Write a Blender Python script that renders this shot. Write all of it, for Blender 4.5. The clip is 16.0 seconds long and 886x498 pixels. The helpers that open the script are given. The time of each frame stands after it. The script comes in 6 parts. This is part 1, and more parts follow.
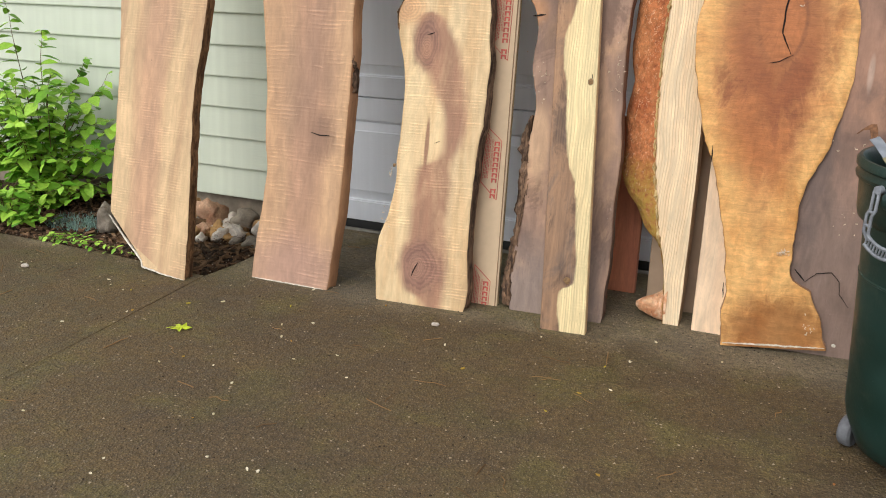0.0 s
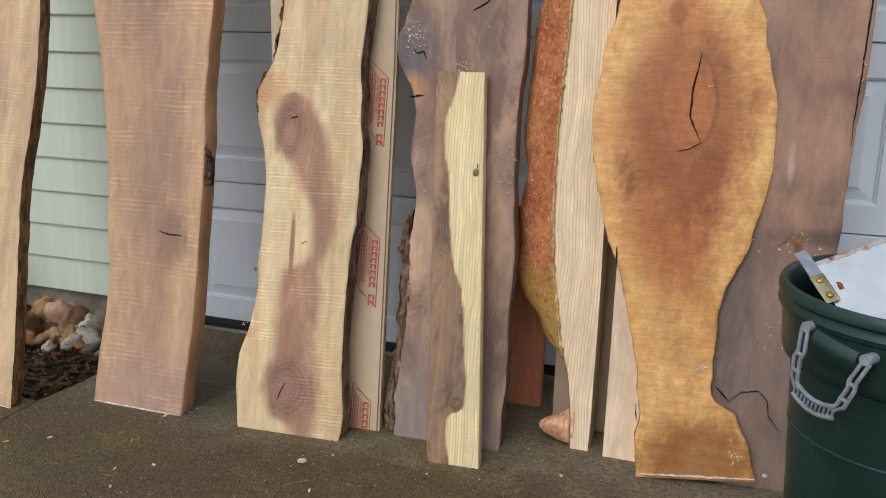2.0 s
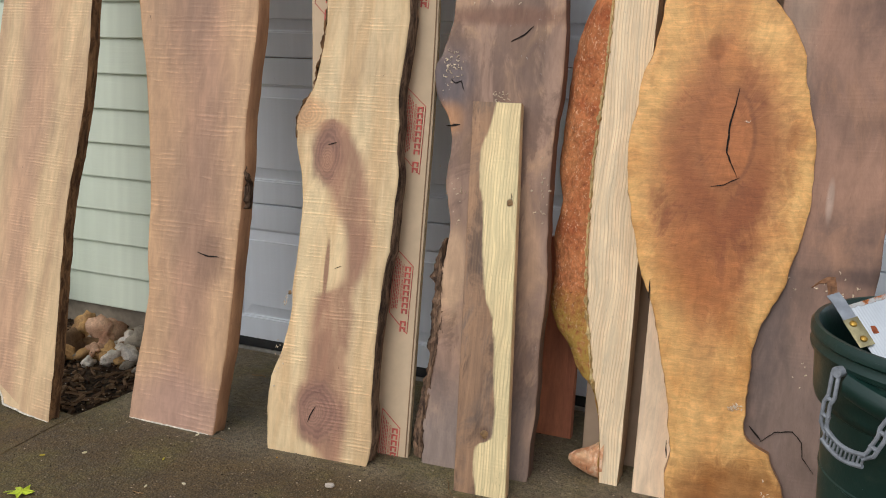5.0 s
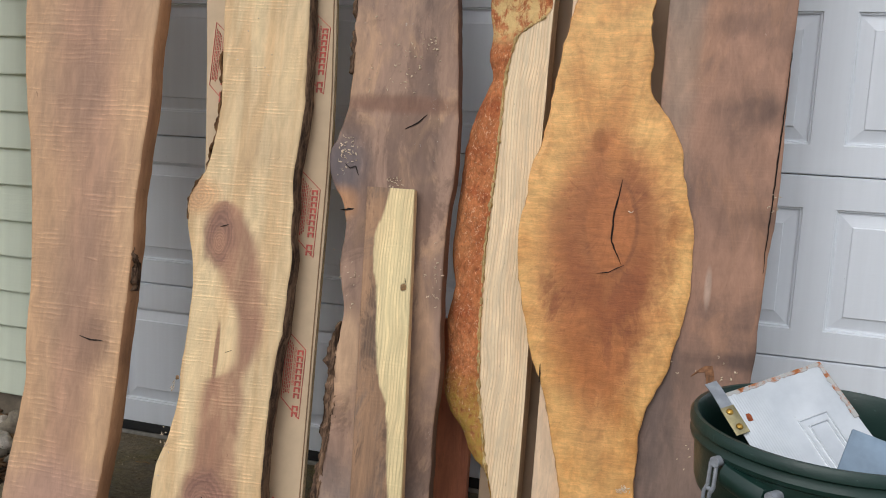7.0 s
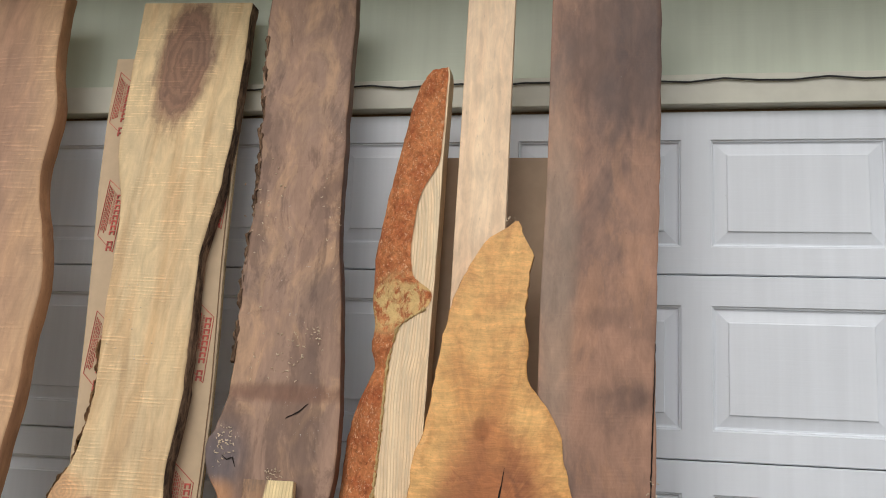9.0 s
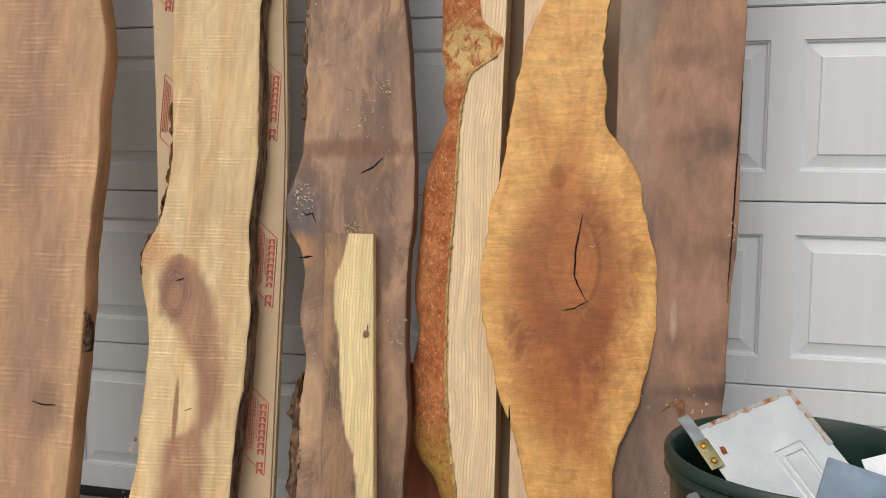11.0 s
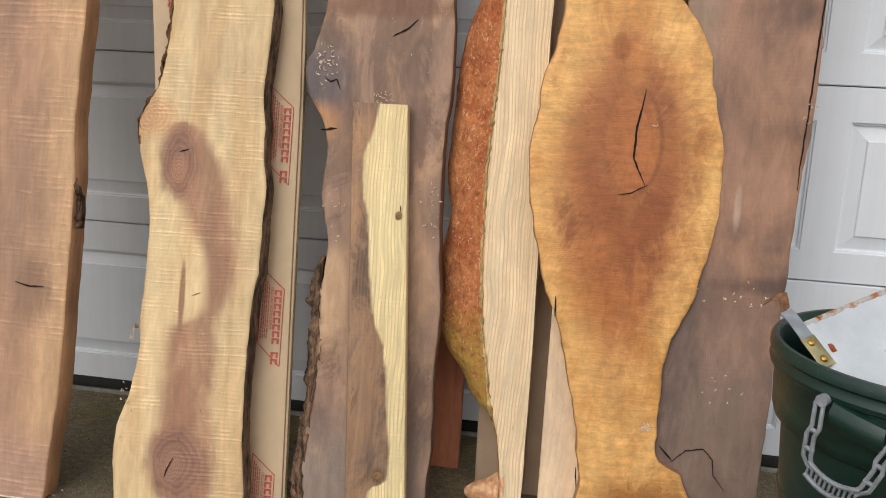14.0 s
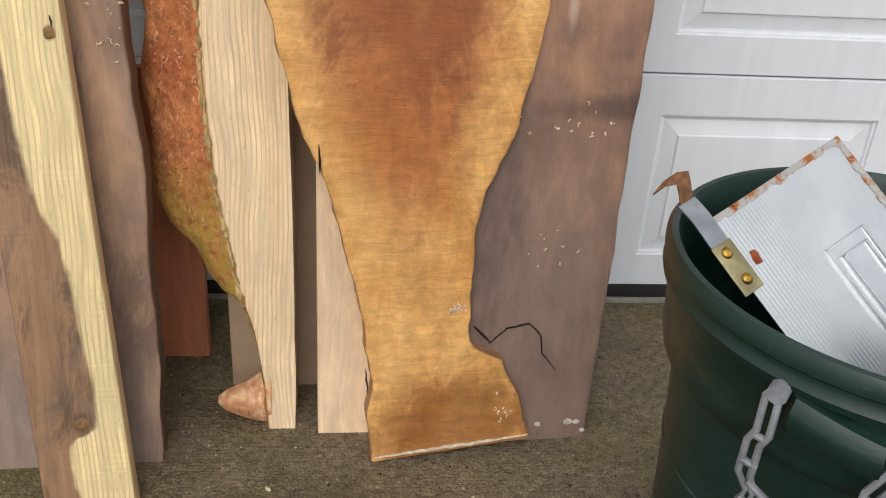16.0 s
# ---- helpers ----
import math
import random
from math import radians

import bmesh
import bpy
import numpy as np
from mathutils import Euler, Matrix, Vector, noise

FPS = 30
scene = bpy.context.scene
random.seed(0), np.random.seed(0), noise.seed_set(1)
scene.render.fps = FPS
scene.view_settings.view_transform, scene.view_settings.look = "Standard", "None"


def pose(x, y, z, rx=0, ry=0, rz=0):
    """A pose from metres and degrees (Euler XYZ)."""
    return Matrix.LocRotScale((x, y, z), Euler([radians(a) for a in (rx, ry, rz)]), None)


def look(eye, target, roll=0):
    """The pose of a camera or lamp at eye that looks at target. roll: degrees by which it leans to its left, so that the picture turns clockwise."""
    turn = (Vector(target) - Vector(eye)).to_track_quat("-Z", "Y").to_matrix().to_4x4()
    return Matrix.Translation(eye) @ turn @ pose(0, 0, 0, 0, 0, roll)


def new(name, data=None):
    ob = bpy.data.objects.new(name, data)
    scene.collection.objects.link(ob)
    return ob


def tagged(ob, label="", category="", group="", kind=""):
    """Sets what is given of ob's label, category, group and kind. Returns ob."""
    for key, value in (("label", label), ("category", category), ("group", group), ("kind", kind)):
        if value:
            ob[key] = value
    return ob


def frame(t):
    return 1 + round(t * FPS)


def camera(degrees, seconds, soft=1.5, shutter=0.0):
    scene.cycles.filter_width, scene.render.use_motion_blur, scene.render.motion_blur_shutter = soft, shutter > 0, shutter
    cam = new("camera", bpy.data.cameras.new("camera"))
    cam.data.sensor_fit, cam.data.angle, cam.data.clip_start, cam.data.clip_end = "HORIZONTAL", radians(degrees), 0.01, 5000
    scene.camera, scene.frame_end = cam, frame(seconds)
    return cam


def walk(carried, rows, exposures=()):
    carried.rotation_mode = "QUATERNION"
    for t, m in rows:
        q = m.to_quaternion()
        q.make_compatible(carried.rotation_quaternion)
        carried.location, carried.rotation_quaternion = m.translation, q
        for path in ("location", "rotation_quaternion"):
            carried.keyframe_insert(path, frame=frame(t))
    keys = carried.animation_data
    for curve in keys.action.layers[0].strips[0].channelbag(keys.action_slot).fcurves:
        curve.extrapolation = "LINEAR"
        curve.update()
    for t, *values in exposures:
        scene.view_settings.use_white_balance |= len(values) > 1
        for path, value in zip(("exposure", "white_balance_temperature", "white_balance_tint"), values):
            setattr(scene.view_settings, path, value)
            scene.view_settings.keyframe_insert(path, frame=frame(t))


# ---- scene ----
cam = camera(52.8, 16.0, soft=1.0)
PATH = [
    (0, (0.097, 0.712, 1.102), (-0.686, 2.448, 0.49), 0.9),
    (0.5, (-0.021, 0.842, 1.093), (-0.807, 2.574, 0.474), 0.7),
    (1, (-0.029, 0.964, 1.092), (-0.798, 2.713, 0.5), 0.0),
    (1.5, (0.054, 1.118, 1.134), (-0.695, 2.902, 0.628), 0.6),
    (2, (0.099, 1.199, 1.15), (-0.576, 3.015, 0.652), 0.6),
    (2.5, (0.101, 1.223, 1.153), (-0.58, 3.033, 0.642), 0.2),
    (3, (0.105, 1.224, 1.151), (-0.572, 3.039, 0.653), 0.7),
    (3.5, (0.105, 1.22, 1.155), (-0.618, 3.02, 0.668), 1.0),
    (4, (0.111, 1.212, 1.15), (-0.653, 3.0, 0.681), 1.0),
    (6.3, (0.126, 1.196, 1.205), (-0.6, 3.017, 0.809), 3.2),
    (6.5, (0.117, 1.192, 1.179), (-0.563, 3.039, 0.824), 3.1),
    (7, (0.134, 1.207, 1.217), (-0.435, 3.102, 0.921), 2.8),
    (7.5, (0.151, 1.206, 1.23), (-0.309, 3.141, 1.019), 3.2),
    (8, (0.164, 1.189, 1.246), (-0.199, 3.154, 1.168), 3.5),
    (8.2, (0.174, 1.191, 1.241), (-0.184, 3.158, 1.271), 3.2),
    (9.25, (0.14, 1.194, 1.236), (-0.222, 3.14, 1.6), 2.4),
    (10.3, (0.105, 1.198, 1.229), (-0.283, 3.151, 1.419), 1.6),
    (10.5, (0.12, 1.207, 1.223), (-0.292, 3.163, 1.289), 1.4),
    (11, (0.132, 1.246, 1.215), (-0.366, 3.173, 1.014), 0.4),
    (11.5, (0.125, 1.243, 1.186), (-0.411, 3.154, 0.94), 1.1),
    (12, (0.058, 1.208, 1.155), (-0.446, 3.116, 0.831), 1.5),
    (12.2, (0.009, 1.18, 1.151), (-0.464, 3.078, 0.732), 0.8),
    (12.5, (-0.073, 1.141, 1.149), (-0.502, 3.015, 0.598), -0.0),
    (13, (-0.166, 1.165, 1.133), (-0.493, 3.035, 0.504), 0.5),
    (13.5, (-0.16, 1.273, 1.139), (-0.497, 3.157, 0.557), 2.5),
    (14, (-0.164, 1.386, 1.146), (-0.505, 3.309, 0.712), 2.6),
    (14.5, (-0.237, 1.551, 1.156), (-0.544, 3.488, 0.766), 1.7),
    (15, (-0.292, 1.748, 1.164), (-0.278, 3.699, 0.722), 2.1),
    (15.5, (-0.211, 1.979, 1.135), (-0.09, 3.819, 0.361), 2.6),
    (16, (-0.182, 2.106, 1.135), (-0.002, 3.85, 0.173), 3.6),
]
EXPOSURES = [(0.0, 0.25, 6350, 10), (1.0, 0.25, 6200, 10), (1.5, 0.09, 6000, 10), (2.0, -0.11, 5950, 10), (2.5, -0.11, 5950, 10), (3.5, -0.13, 6200, 10), (6.5, -0.08, 6200, 10), (7.5, -0.2, 6200, 10), (8.2, -0.2, 6350, 10), (10.5, -0.14, 6750, 10), (11.0, -0.16, 6850, 10), (12.5, -0.12, 6700, 10), (13.0, 0.1, 6650, 10), (13.5, 0.2, 6600, 10), (14.0, 0.0, 6600, 10), (15.0, -0.17, 6550, 10), (15.5, -0.2, 6600, 10), (16.0, -0.03, 6600, 10)]
walk(cam, [(t, look(eye, target, roll)) for t, eye, target, roll in PATH], EXPOSURES)

# ---- light ----
world = bpy.data.worlds.new("overcast_sky")
scene.world = world
world.use_nodes = True
wt = world.node_tree
sky = wt.nodes.new("ShaderNodeTexSky")
sky.sky_type, sky.sun_disc = "NISHITA", False
sky.sun_elevation, sky.sun_rotation = radians(52), radians(200)
sky.air_density, sky.dust_density = 1.0, 4.0
cloud = wt.nodes.new("ShaderNodeMix")
cloud.data_type = "RGBA"
cloud.inputs[0].default_value = 0.72
cloud.inputs[7].default_value = (7.6, 7.7, 7.7, 1)
wt.links.new(sky.outputs[0], cloud.inputs[6])
back = wt.nodes["Background"]
wt.links.new(cloud.outputs[2], back.inputs[0])
back.inputs[1].default_value = 0.15

sun = new("sun", bpy.data.lights.new("sun", "SUN"))
sun.data.energy, sun.data.angle, sun.data.color = 1.2, radians(40), (1.0, 0.97, 0.92)
sun.matrix_world = look((0, 0, 0), (0.25, 1.0, -0.75))


# ---- node helper ----
def lin(r, g, b, k=1.0):
    """Linear colour from 0-255 display values."""
    return tuple(k * ((c / 255 + 0.055) / 1.055) ** 2.4 if c > 10 else k * c / 255 / 12.92 for c in (r, g, b)) + (1.0,)


class Graph:
    def __init__(self, name, rough=0.6, metal=0.0, spec=0.4):
        self.mat = bpy.data.materials.new(name)
        self.mat.use_nodes = True
        self.t = self.mat.node_tree
        self.b = self.t.nodes["Principled BSDF"]
        self.put(self.b, "Roughness", rough)
        self.put(self.b, "Metallic", metal)
        self.put(self.b, "Specular IOR Level", spec)
        self.tc = self.t.nodes.new("ShaderNodeTexCoord")

    def put(self, node, key, v):
        if isinstance(v, bpy.types.NodeSocket):
            self.t.links.new(v, node.inputs[key])
        elif v is not None:
            node.inputs[key].default_value = v

    def co(self):
        return self.tc.outputs["Object"]

    def uv(self):
        return self.tc.outputs["UV"]

    def xyz(self, vec):
        n = self.t.nodes.new("ShaderNodeSeparateXYZ")
        self.put(n, 0, vec)
        return n.outputs[0], n.outputs[1], n.outputs[2]

    def vec(self, x, y, z):
        n = self.t.nodes.new("ShaderNodeCombineXYZ")
        for i, v in enumerate((x, y, z)):
            self.put(n, i, v)
        return n.outputs[0]

    def m(self, op, a, b=None, c=None):
        n = self.t.nodes.new("ShaderNodeMath")
        n.operation = op
        for i, v in enumerate((a, b, c)):
            self.put(n, i, v)
        return n.outputs[0]

    def scaled(self, vec, s, add=None):
        n = self.t.nodes.new("ShaderNodeVectorMath")
        n.operation = "MULTIPLY_ADD"
        self.put(n, 0, vec)
        self.put(n, 1, s)
        self.put(n, 2, add if add is not None else (0, 0, 0))
        return n.outputs[0]

    def noise(self, vec, scale=1.0, detail=4.0, rough=0.55, dist=0.0):
        n = self.t.nodes.new("ShaderNodeTexNoise")
        self.put(n, "Vector", vec)
        for k, v in (("Scale", scale), ("Detail", detail), ("Roughness", rough), ("Distortion", dist)):
            self.put(n, k, v)
        return n.outputs[0]

    def cells(self, vec, scale=1.0, feature="F1"):
        n = self.t.nodes.new("ShaderNodeTexVoronoi")
        n.feature = feature
        self.put(n, "Vector", vec)
        self.put(n, "Scale", scale)
        return n.outputs[0]

    def ramp(self, x, lo, hi, a=0.0, b=1.0):
        n = self.t.nodes.new("ShaderNodeMapRange")
        n.interpolation_type = "SMOOTHSTEP"
        for k, v in zip(range(5), (x, lo, hi, a, b)):
            self.put(n, k, v)
        return n.outputs[0]

    def bound(self, z, pts):
        """A smooth line x(z) through the points (z, x)."""
        zs, xs = [p[0] for p in pts], [p[1] for p in pts]
        top, lo, hi = max(zs), min(xs) - 0.01, max(xs) + 0.01
        n = self.t.nodes.new("ShaderNodeFloatCurve")
        c = n.mapping.curves[0]
        fit = [(a / top, (b - lo) / (hi - lo)) for a, b in sorted(pts)]
        c.points[0].location, c.points[1].location = fit[0], fit[-1]
        for a, b in fit[1:-1]:
            c.points.new(a, b)
        for q in c.points:
            q.handle_type = "AUTO_CLAMPED"
        n.mapping.update()
        self.put(n, "Value", self.m("DIVIDE", z, top))
        return self.m("MULTIPLY_ADD", n.outputs[0], hi - lo, lo)

    def mix(self, f, a, b, mode="MIX"):
        n = self.t.nodes.new("ShaderNodeMix")
        n.data_type, n.blend_type = "RGBA", mode
        self.put(n, 0, f)
        self.put(n, 6, a)
        self.put(n, 7, b)
        return n.outputs[2]

    def tone(self, col, fac, lo, hi):
        """Multiply a colour by a grey between lo and hi, led by fac."""
        g = self.ramp(fac, 0.25, 0.75, lo, hi)
        return self.mix(1.0, col, self.vec(g, g, g), "MULTIPLY")

    def muted(self, col, sat, val=1.0):
        n = self.t.nodes.new("ShaderNodeHueSaturation")
        self.put(n, "Saturation", sat)
        self.put(n, "Value", val)
        self.put(n, "Color", col)
        return n.outputs[0]

    def done(self, col, height=None, dist=0.002, strength=0.6, rough=None):
        self.put(self.b, "Base Color", col)
        if rough is not None:
            self.put(self.b, "Roughness", rough)
        if height is not None:
            n = self.t.nodes.new("ShaderNodeBump")
            self.put(n, "Strength", strength)
            self.put(n, "Distance", dist)
            self.put(n, "Height", height)
            self.put(self.b, "Normal", n.outputs[0])
        return self.mat


def plain(name, col, rough=0.6, metal=0.0, scale=30.0, vary=0.12, bump=0.0005):
    """A near-plain surface with faint blotches, grain and relief."""
    g = Graph(name, rough, metal)
    a = g.noise(g.co(), scale, 5)
    b = g.noise(g.co(), scale * 0.13, 3)
    c = g.tone(g.tone(col, a, 1 - vary, 1 + vary), b, 1 - vary, 1 + vary)
    return g.done(c, a, bump, 0.5, g.ramp(b, 0.3, 0.7, rough - 0.07, rough + 0.1))


def wood(name, base, streak, spots=(), zones=(), heart=None, kerf=0.0, grain=(70, 2.2), rough=0.62, rings=0.0, blotch=None, patch=None, flecks=0.0, seed=0.0, edge=None, lines=0.0, fibre=0.6, pitch=620.0):
    """Sawn wood in the board's own metres (x across, z along).
    spots: x, z, half width, half height, softness, colour, amount. zones: left line, right line, softness, colour, amount.
    heart: centre and half width across (0 to 1), softness, wander, colour. kerf: strength of the saw marks.
    blotch: scale, colour, amount. lines: strength of the growth-ring lines along the board."""
    g = Graph(name, rough)
    p = g.scaled(g.co(), (1, 1, 1), (seed, seed * 0.7, seed * 1.3))
    x, y, z = g.xyz(g.co())
    u, v, _ = g.xyz(g.uv())
    drift = g.noise(g.scaled(p, (3.0, 3.0, 1.3)), 1.0, 3)
    big = g.noise(g.scaled(p, (7, 7, 3.0)), 1.0, 5, 0.65, 0.4)
    mid = g.noise(g.scaled(p, (30, 30, 11)), 1.0, 5, 0.68, 0.6)
    warp = g.scaled(p, (grain[0], grain[0], grain[1]), g.vec(g.m("MULTIPLY", drift, grain[0] * 0.16), 0.0, 0.0))
    fine = g.noise(warp, 1.0, 6, 0.66, 0.25)
    hair = g.noise(g.scaled(warp, (4.0, 4.0, 5.0)), 1.0, 3, 0.7)
    coarse = g.noise(g.scaled(p, (grain[0] * 0.22, 6, grain[1] * 0.6)), 1.0, 4, 0.6, 0.6)
    col = g.mix(g.m("MULTIPLY", g.ramp(coarse, 0.40, 0.66), 0.7), base, streak)
    if edge:
        d = g.m("ABSOLUTE", g.m("SUBTRACT", g.m("ADD", u, g.m("MULTIPLY", g.m("SUBTRACT", drift, 0.5), 0.25)), 0.5))
        col = g.mix(g.ramp(d, edge[0] - edge[1], edge[0] + edge[1]), col, edge[2])
    if heart:
        cx, hw, soft, wander, hcol = heart
        off = g.m("MULTIPLY", g.m("SUBTRACT", g.noise(g.vec(seed, 0.0, g.m("MULTIPLY", z, 1.6)), 1.0, 2), 0.5), wander)
        rag = g.m("MULTIPLY", g.m("SUBTRACT", big, 0.5), wander * 0.8)
        d = g.m("ABSOLUTE", g.m("SUBTRACT", g.m("ADD", g.m("ADD", u, off), rag), cx))
        d = g.m("ADD", d, g.m("MULTIPLY", g.m("SUBTRACT", fine, 0.5), 0.07))
        col = g.mix(g.ramp(d, hw + soft, hw - soft), col, g.tone(hcol, coarse, 0.85, 1.15))
    if blotch:
        bn = g.noise(g.scaled(p, (blotch[0], blotch[0], blotch[0] * 0.55)), 1.0, 6, 0.66, 0.7)
        col = g.mix(g.m("MULTIPLY", g.ramp(bn, 0.45, 0.66), blotch[2]), col, blotch[1])
    if patch:
        pn = g.noise(g.scaled(p, (patch[0], patch[0], patch[0] * 0.4), (3.3, 0, 5.1)), 1.0, 6, 0.7, 0.9)
        col = g.mix(g.m("MULTIPLY", g.ramp(pn, 0.5, 0.6), patch[2]), col, patch[1])
    jit = g.m("ADD", g.m("MULTIPLY", g.m("SUBTRACT", mid, 0.5), 0.014), g.m("MULTIPLY", g.m("SUBTRACT", fine, 0.5), 0.010))
    for left, right, soft, zcol, amount in zones:
        xl = g.m("SUBTRACT", g.m("ADD", x, jit), g.bound(z, left))
        xr = g.m("SUBTRACT", g.bound(z, right), g.m("ADD", x, jit))
        f = g.m("MULTIPLY", g.ramp(xl, -soft, soft), g.ramp(xr, -soft, soft))
        zshade = g.mix(g.m("MULTIPLY", g.ramp(big, 0.42, 0.66), 0.45), g.tone(zcol, coarse, 0.84, 1.16), g.mix(0.5, base, zcol))
        col = g.mix(g.m("MULTIPLY", f, amount), col, zshade)
    for sx, sz, rx, rz, soft, scol, amount in spots:
        dx = g.m("DIVIDE", g.m("SUBTRACT", x, sx), rx)
        dz = g.m("DIVIDE", g.m("SUBTRACT", z, sz), rz)
        d = g.m("SQRT", g.m("ADD", g.m("MULTIPLY", dx, dx), g.m("MULTIPLY", dz, dz)))
        d = g.m("ADD", d, g.m("MULTIPLY", g.m("SUBTRACT", big, 0.5), 0.8))
        d = g.m("ADD", d, g.m("MULTIPLY", g.m("SUBTRACT", mid, 0.5), 0.5))
        d2 = g.m("ADD", d, g.m("MULTIPLY", g.m("SUBTRACT", fine, 0.5), 0.15))
        f = g.ramp(d2, 1 + soft, max(1 - soft, 0.02))
        shade = scol
        if rings:
            wave = g.m("SINE", g.m("MULTIPLY", d, 30.0))
            shade = g.tone(scol, g.m("MULTIPLY_ADD", wave, 0.25, 0.5), 1 - rings, 1 + rings)
        col = g.mix(g.m("MULTIPLY", f, amount), col, shade)
    if lines:
        wave = g.m("SINE", g.m("ADD", g.m("MULTIPLY", x, 760.0), g.m("MULTIPLY", drift, 60.0)))
        ring = g.ramp(wave, 0.2, 0.95)
        col = g.mix(g.m("MULTIPLY", g.m("MULTIPLY", ring, lines), g.ramp(mid, 0.3, 0.6)), col, g.mix(0.5, streak, (0.45, 0.24, 0.10, 1)))
    col = g.tone(col, fine, 1 - 0.26 * fibre, 1 + 0.2 * fibre)
    col = g.tone(col, hair, 1 - 0.08 * fibre, 1 + 0.08 * fibre)
    col = g.tone(col, mid, 0.87, 1.12)
    col = g.tone(col, big, 0.86, 1.12)
    height = g.m("ADD", g.m("MULTIPLY", fine, 0.5), g.m("MULTIPLY", hair, 0.3))
    if kerf:
        zz = g.m("MULTIPLY_ADD", z, pitch, g.m("MULTIPLY", drift, 16.0))
        zz = g.m("ADD", zz, g.m("MULTIPLY", mid, 2.0))
        saw = g.m("MULTIPLY_ADD", g.m("SINE", zz), 0.5, 0.5)
        live = g.m("MULTIPLY", g.ramp(g.noise(g.scaled(p, (9, 9, 60)), 1.0, 6, 0.75, 0.5), 0.36, 0.68), g.ramp(g.noise(g.scaled(p, (6, 6, 9), (2, 1, 7)), 1.0, 4, 0.6), 0.4, 0.6, 0.15, 1.0))
        saw = g.m("MULTIPLY", saw, live)
        col = g.tone(col, saw, 1.0 - 0.2 * kerf, 1.0 + 0.2 * kerf)
        height = g.m("ADD", height, g.m("MULTIPLY", saw, 1.6 * kerf))
    pores = g.ramp(g.noise(g.scaled(p, (260, 260, 40)), 1.0, 3, 0.6), 0.63, 0.74)
    col = g.mix(g.m("MULTIPLY", pores, 0.7 * fibre), col, (0.07, 0.04, 0.022, 1))
    nicks = g.ramp(g.noise(g.scaled(p, (26, 26, 13)), 1.0, 4, 0.6, 1.5), 0.73, 0.77)
    col = g.mix(g.m("MULTIPLY", nicks, 0.6), col, (0.06, 0.03, 0.016, 1))
    if flecks:
        f1 = g.ramp(g.noise(g.scaled(p, (85, 85, 70)), 1.0, 5, 0.68, 2.2), 0.66, 0.70)
        f2 = g.ramp(g.noise(g.scaled(p, (7, 7, 5)), 1.0, 3), 0.5, 0.62)
        f = g.m("MULTIPLY", g.m("MULTIPLY", f1, f2), flecks)
        col = g.mix(f, col, (0.66, 0.60, 0.52, 1))
        height = g.m("ADD", height, g.m("MULTIPLY", f, 2.0))
    return g.done(g.muted(col, 0.88), height, 0.0016, 0.7, g.ramp(big, 0.3, 0.7, rough - 0.12, rough + 0.12))


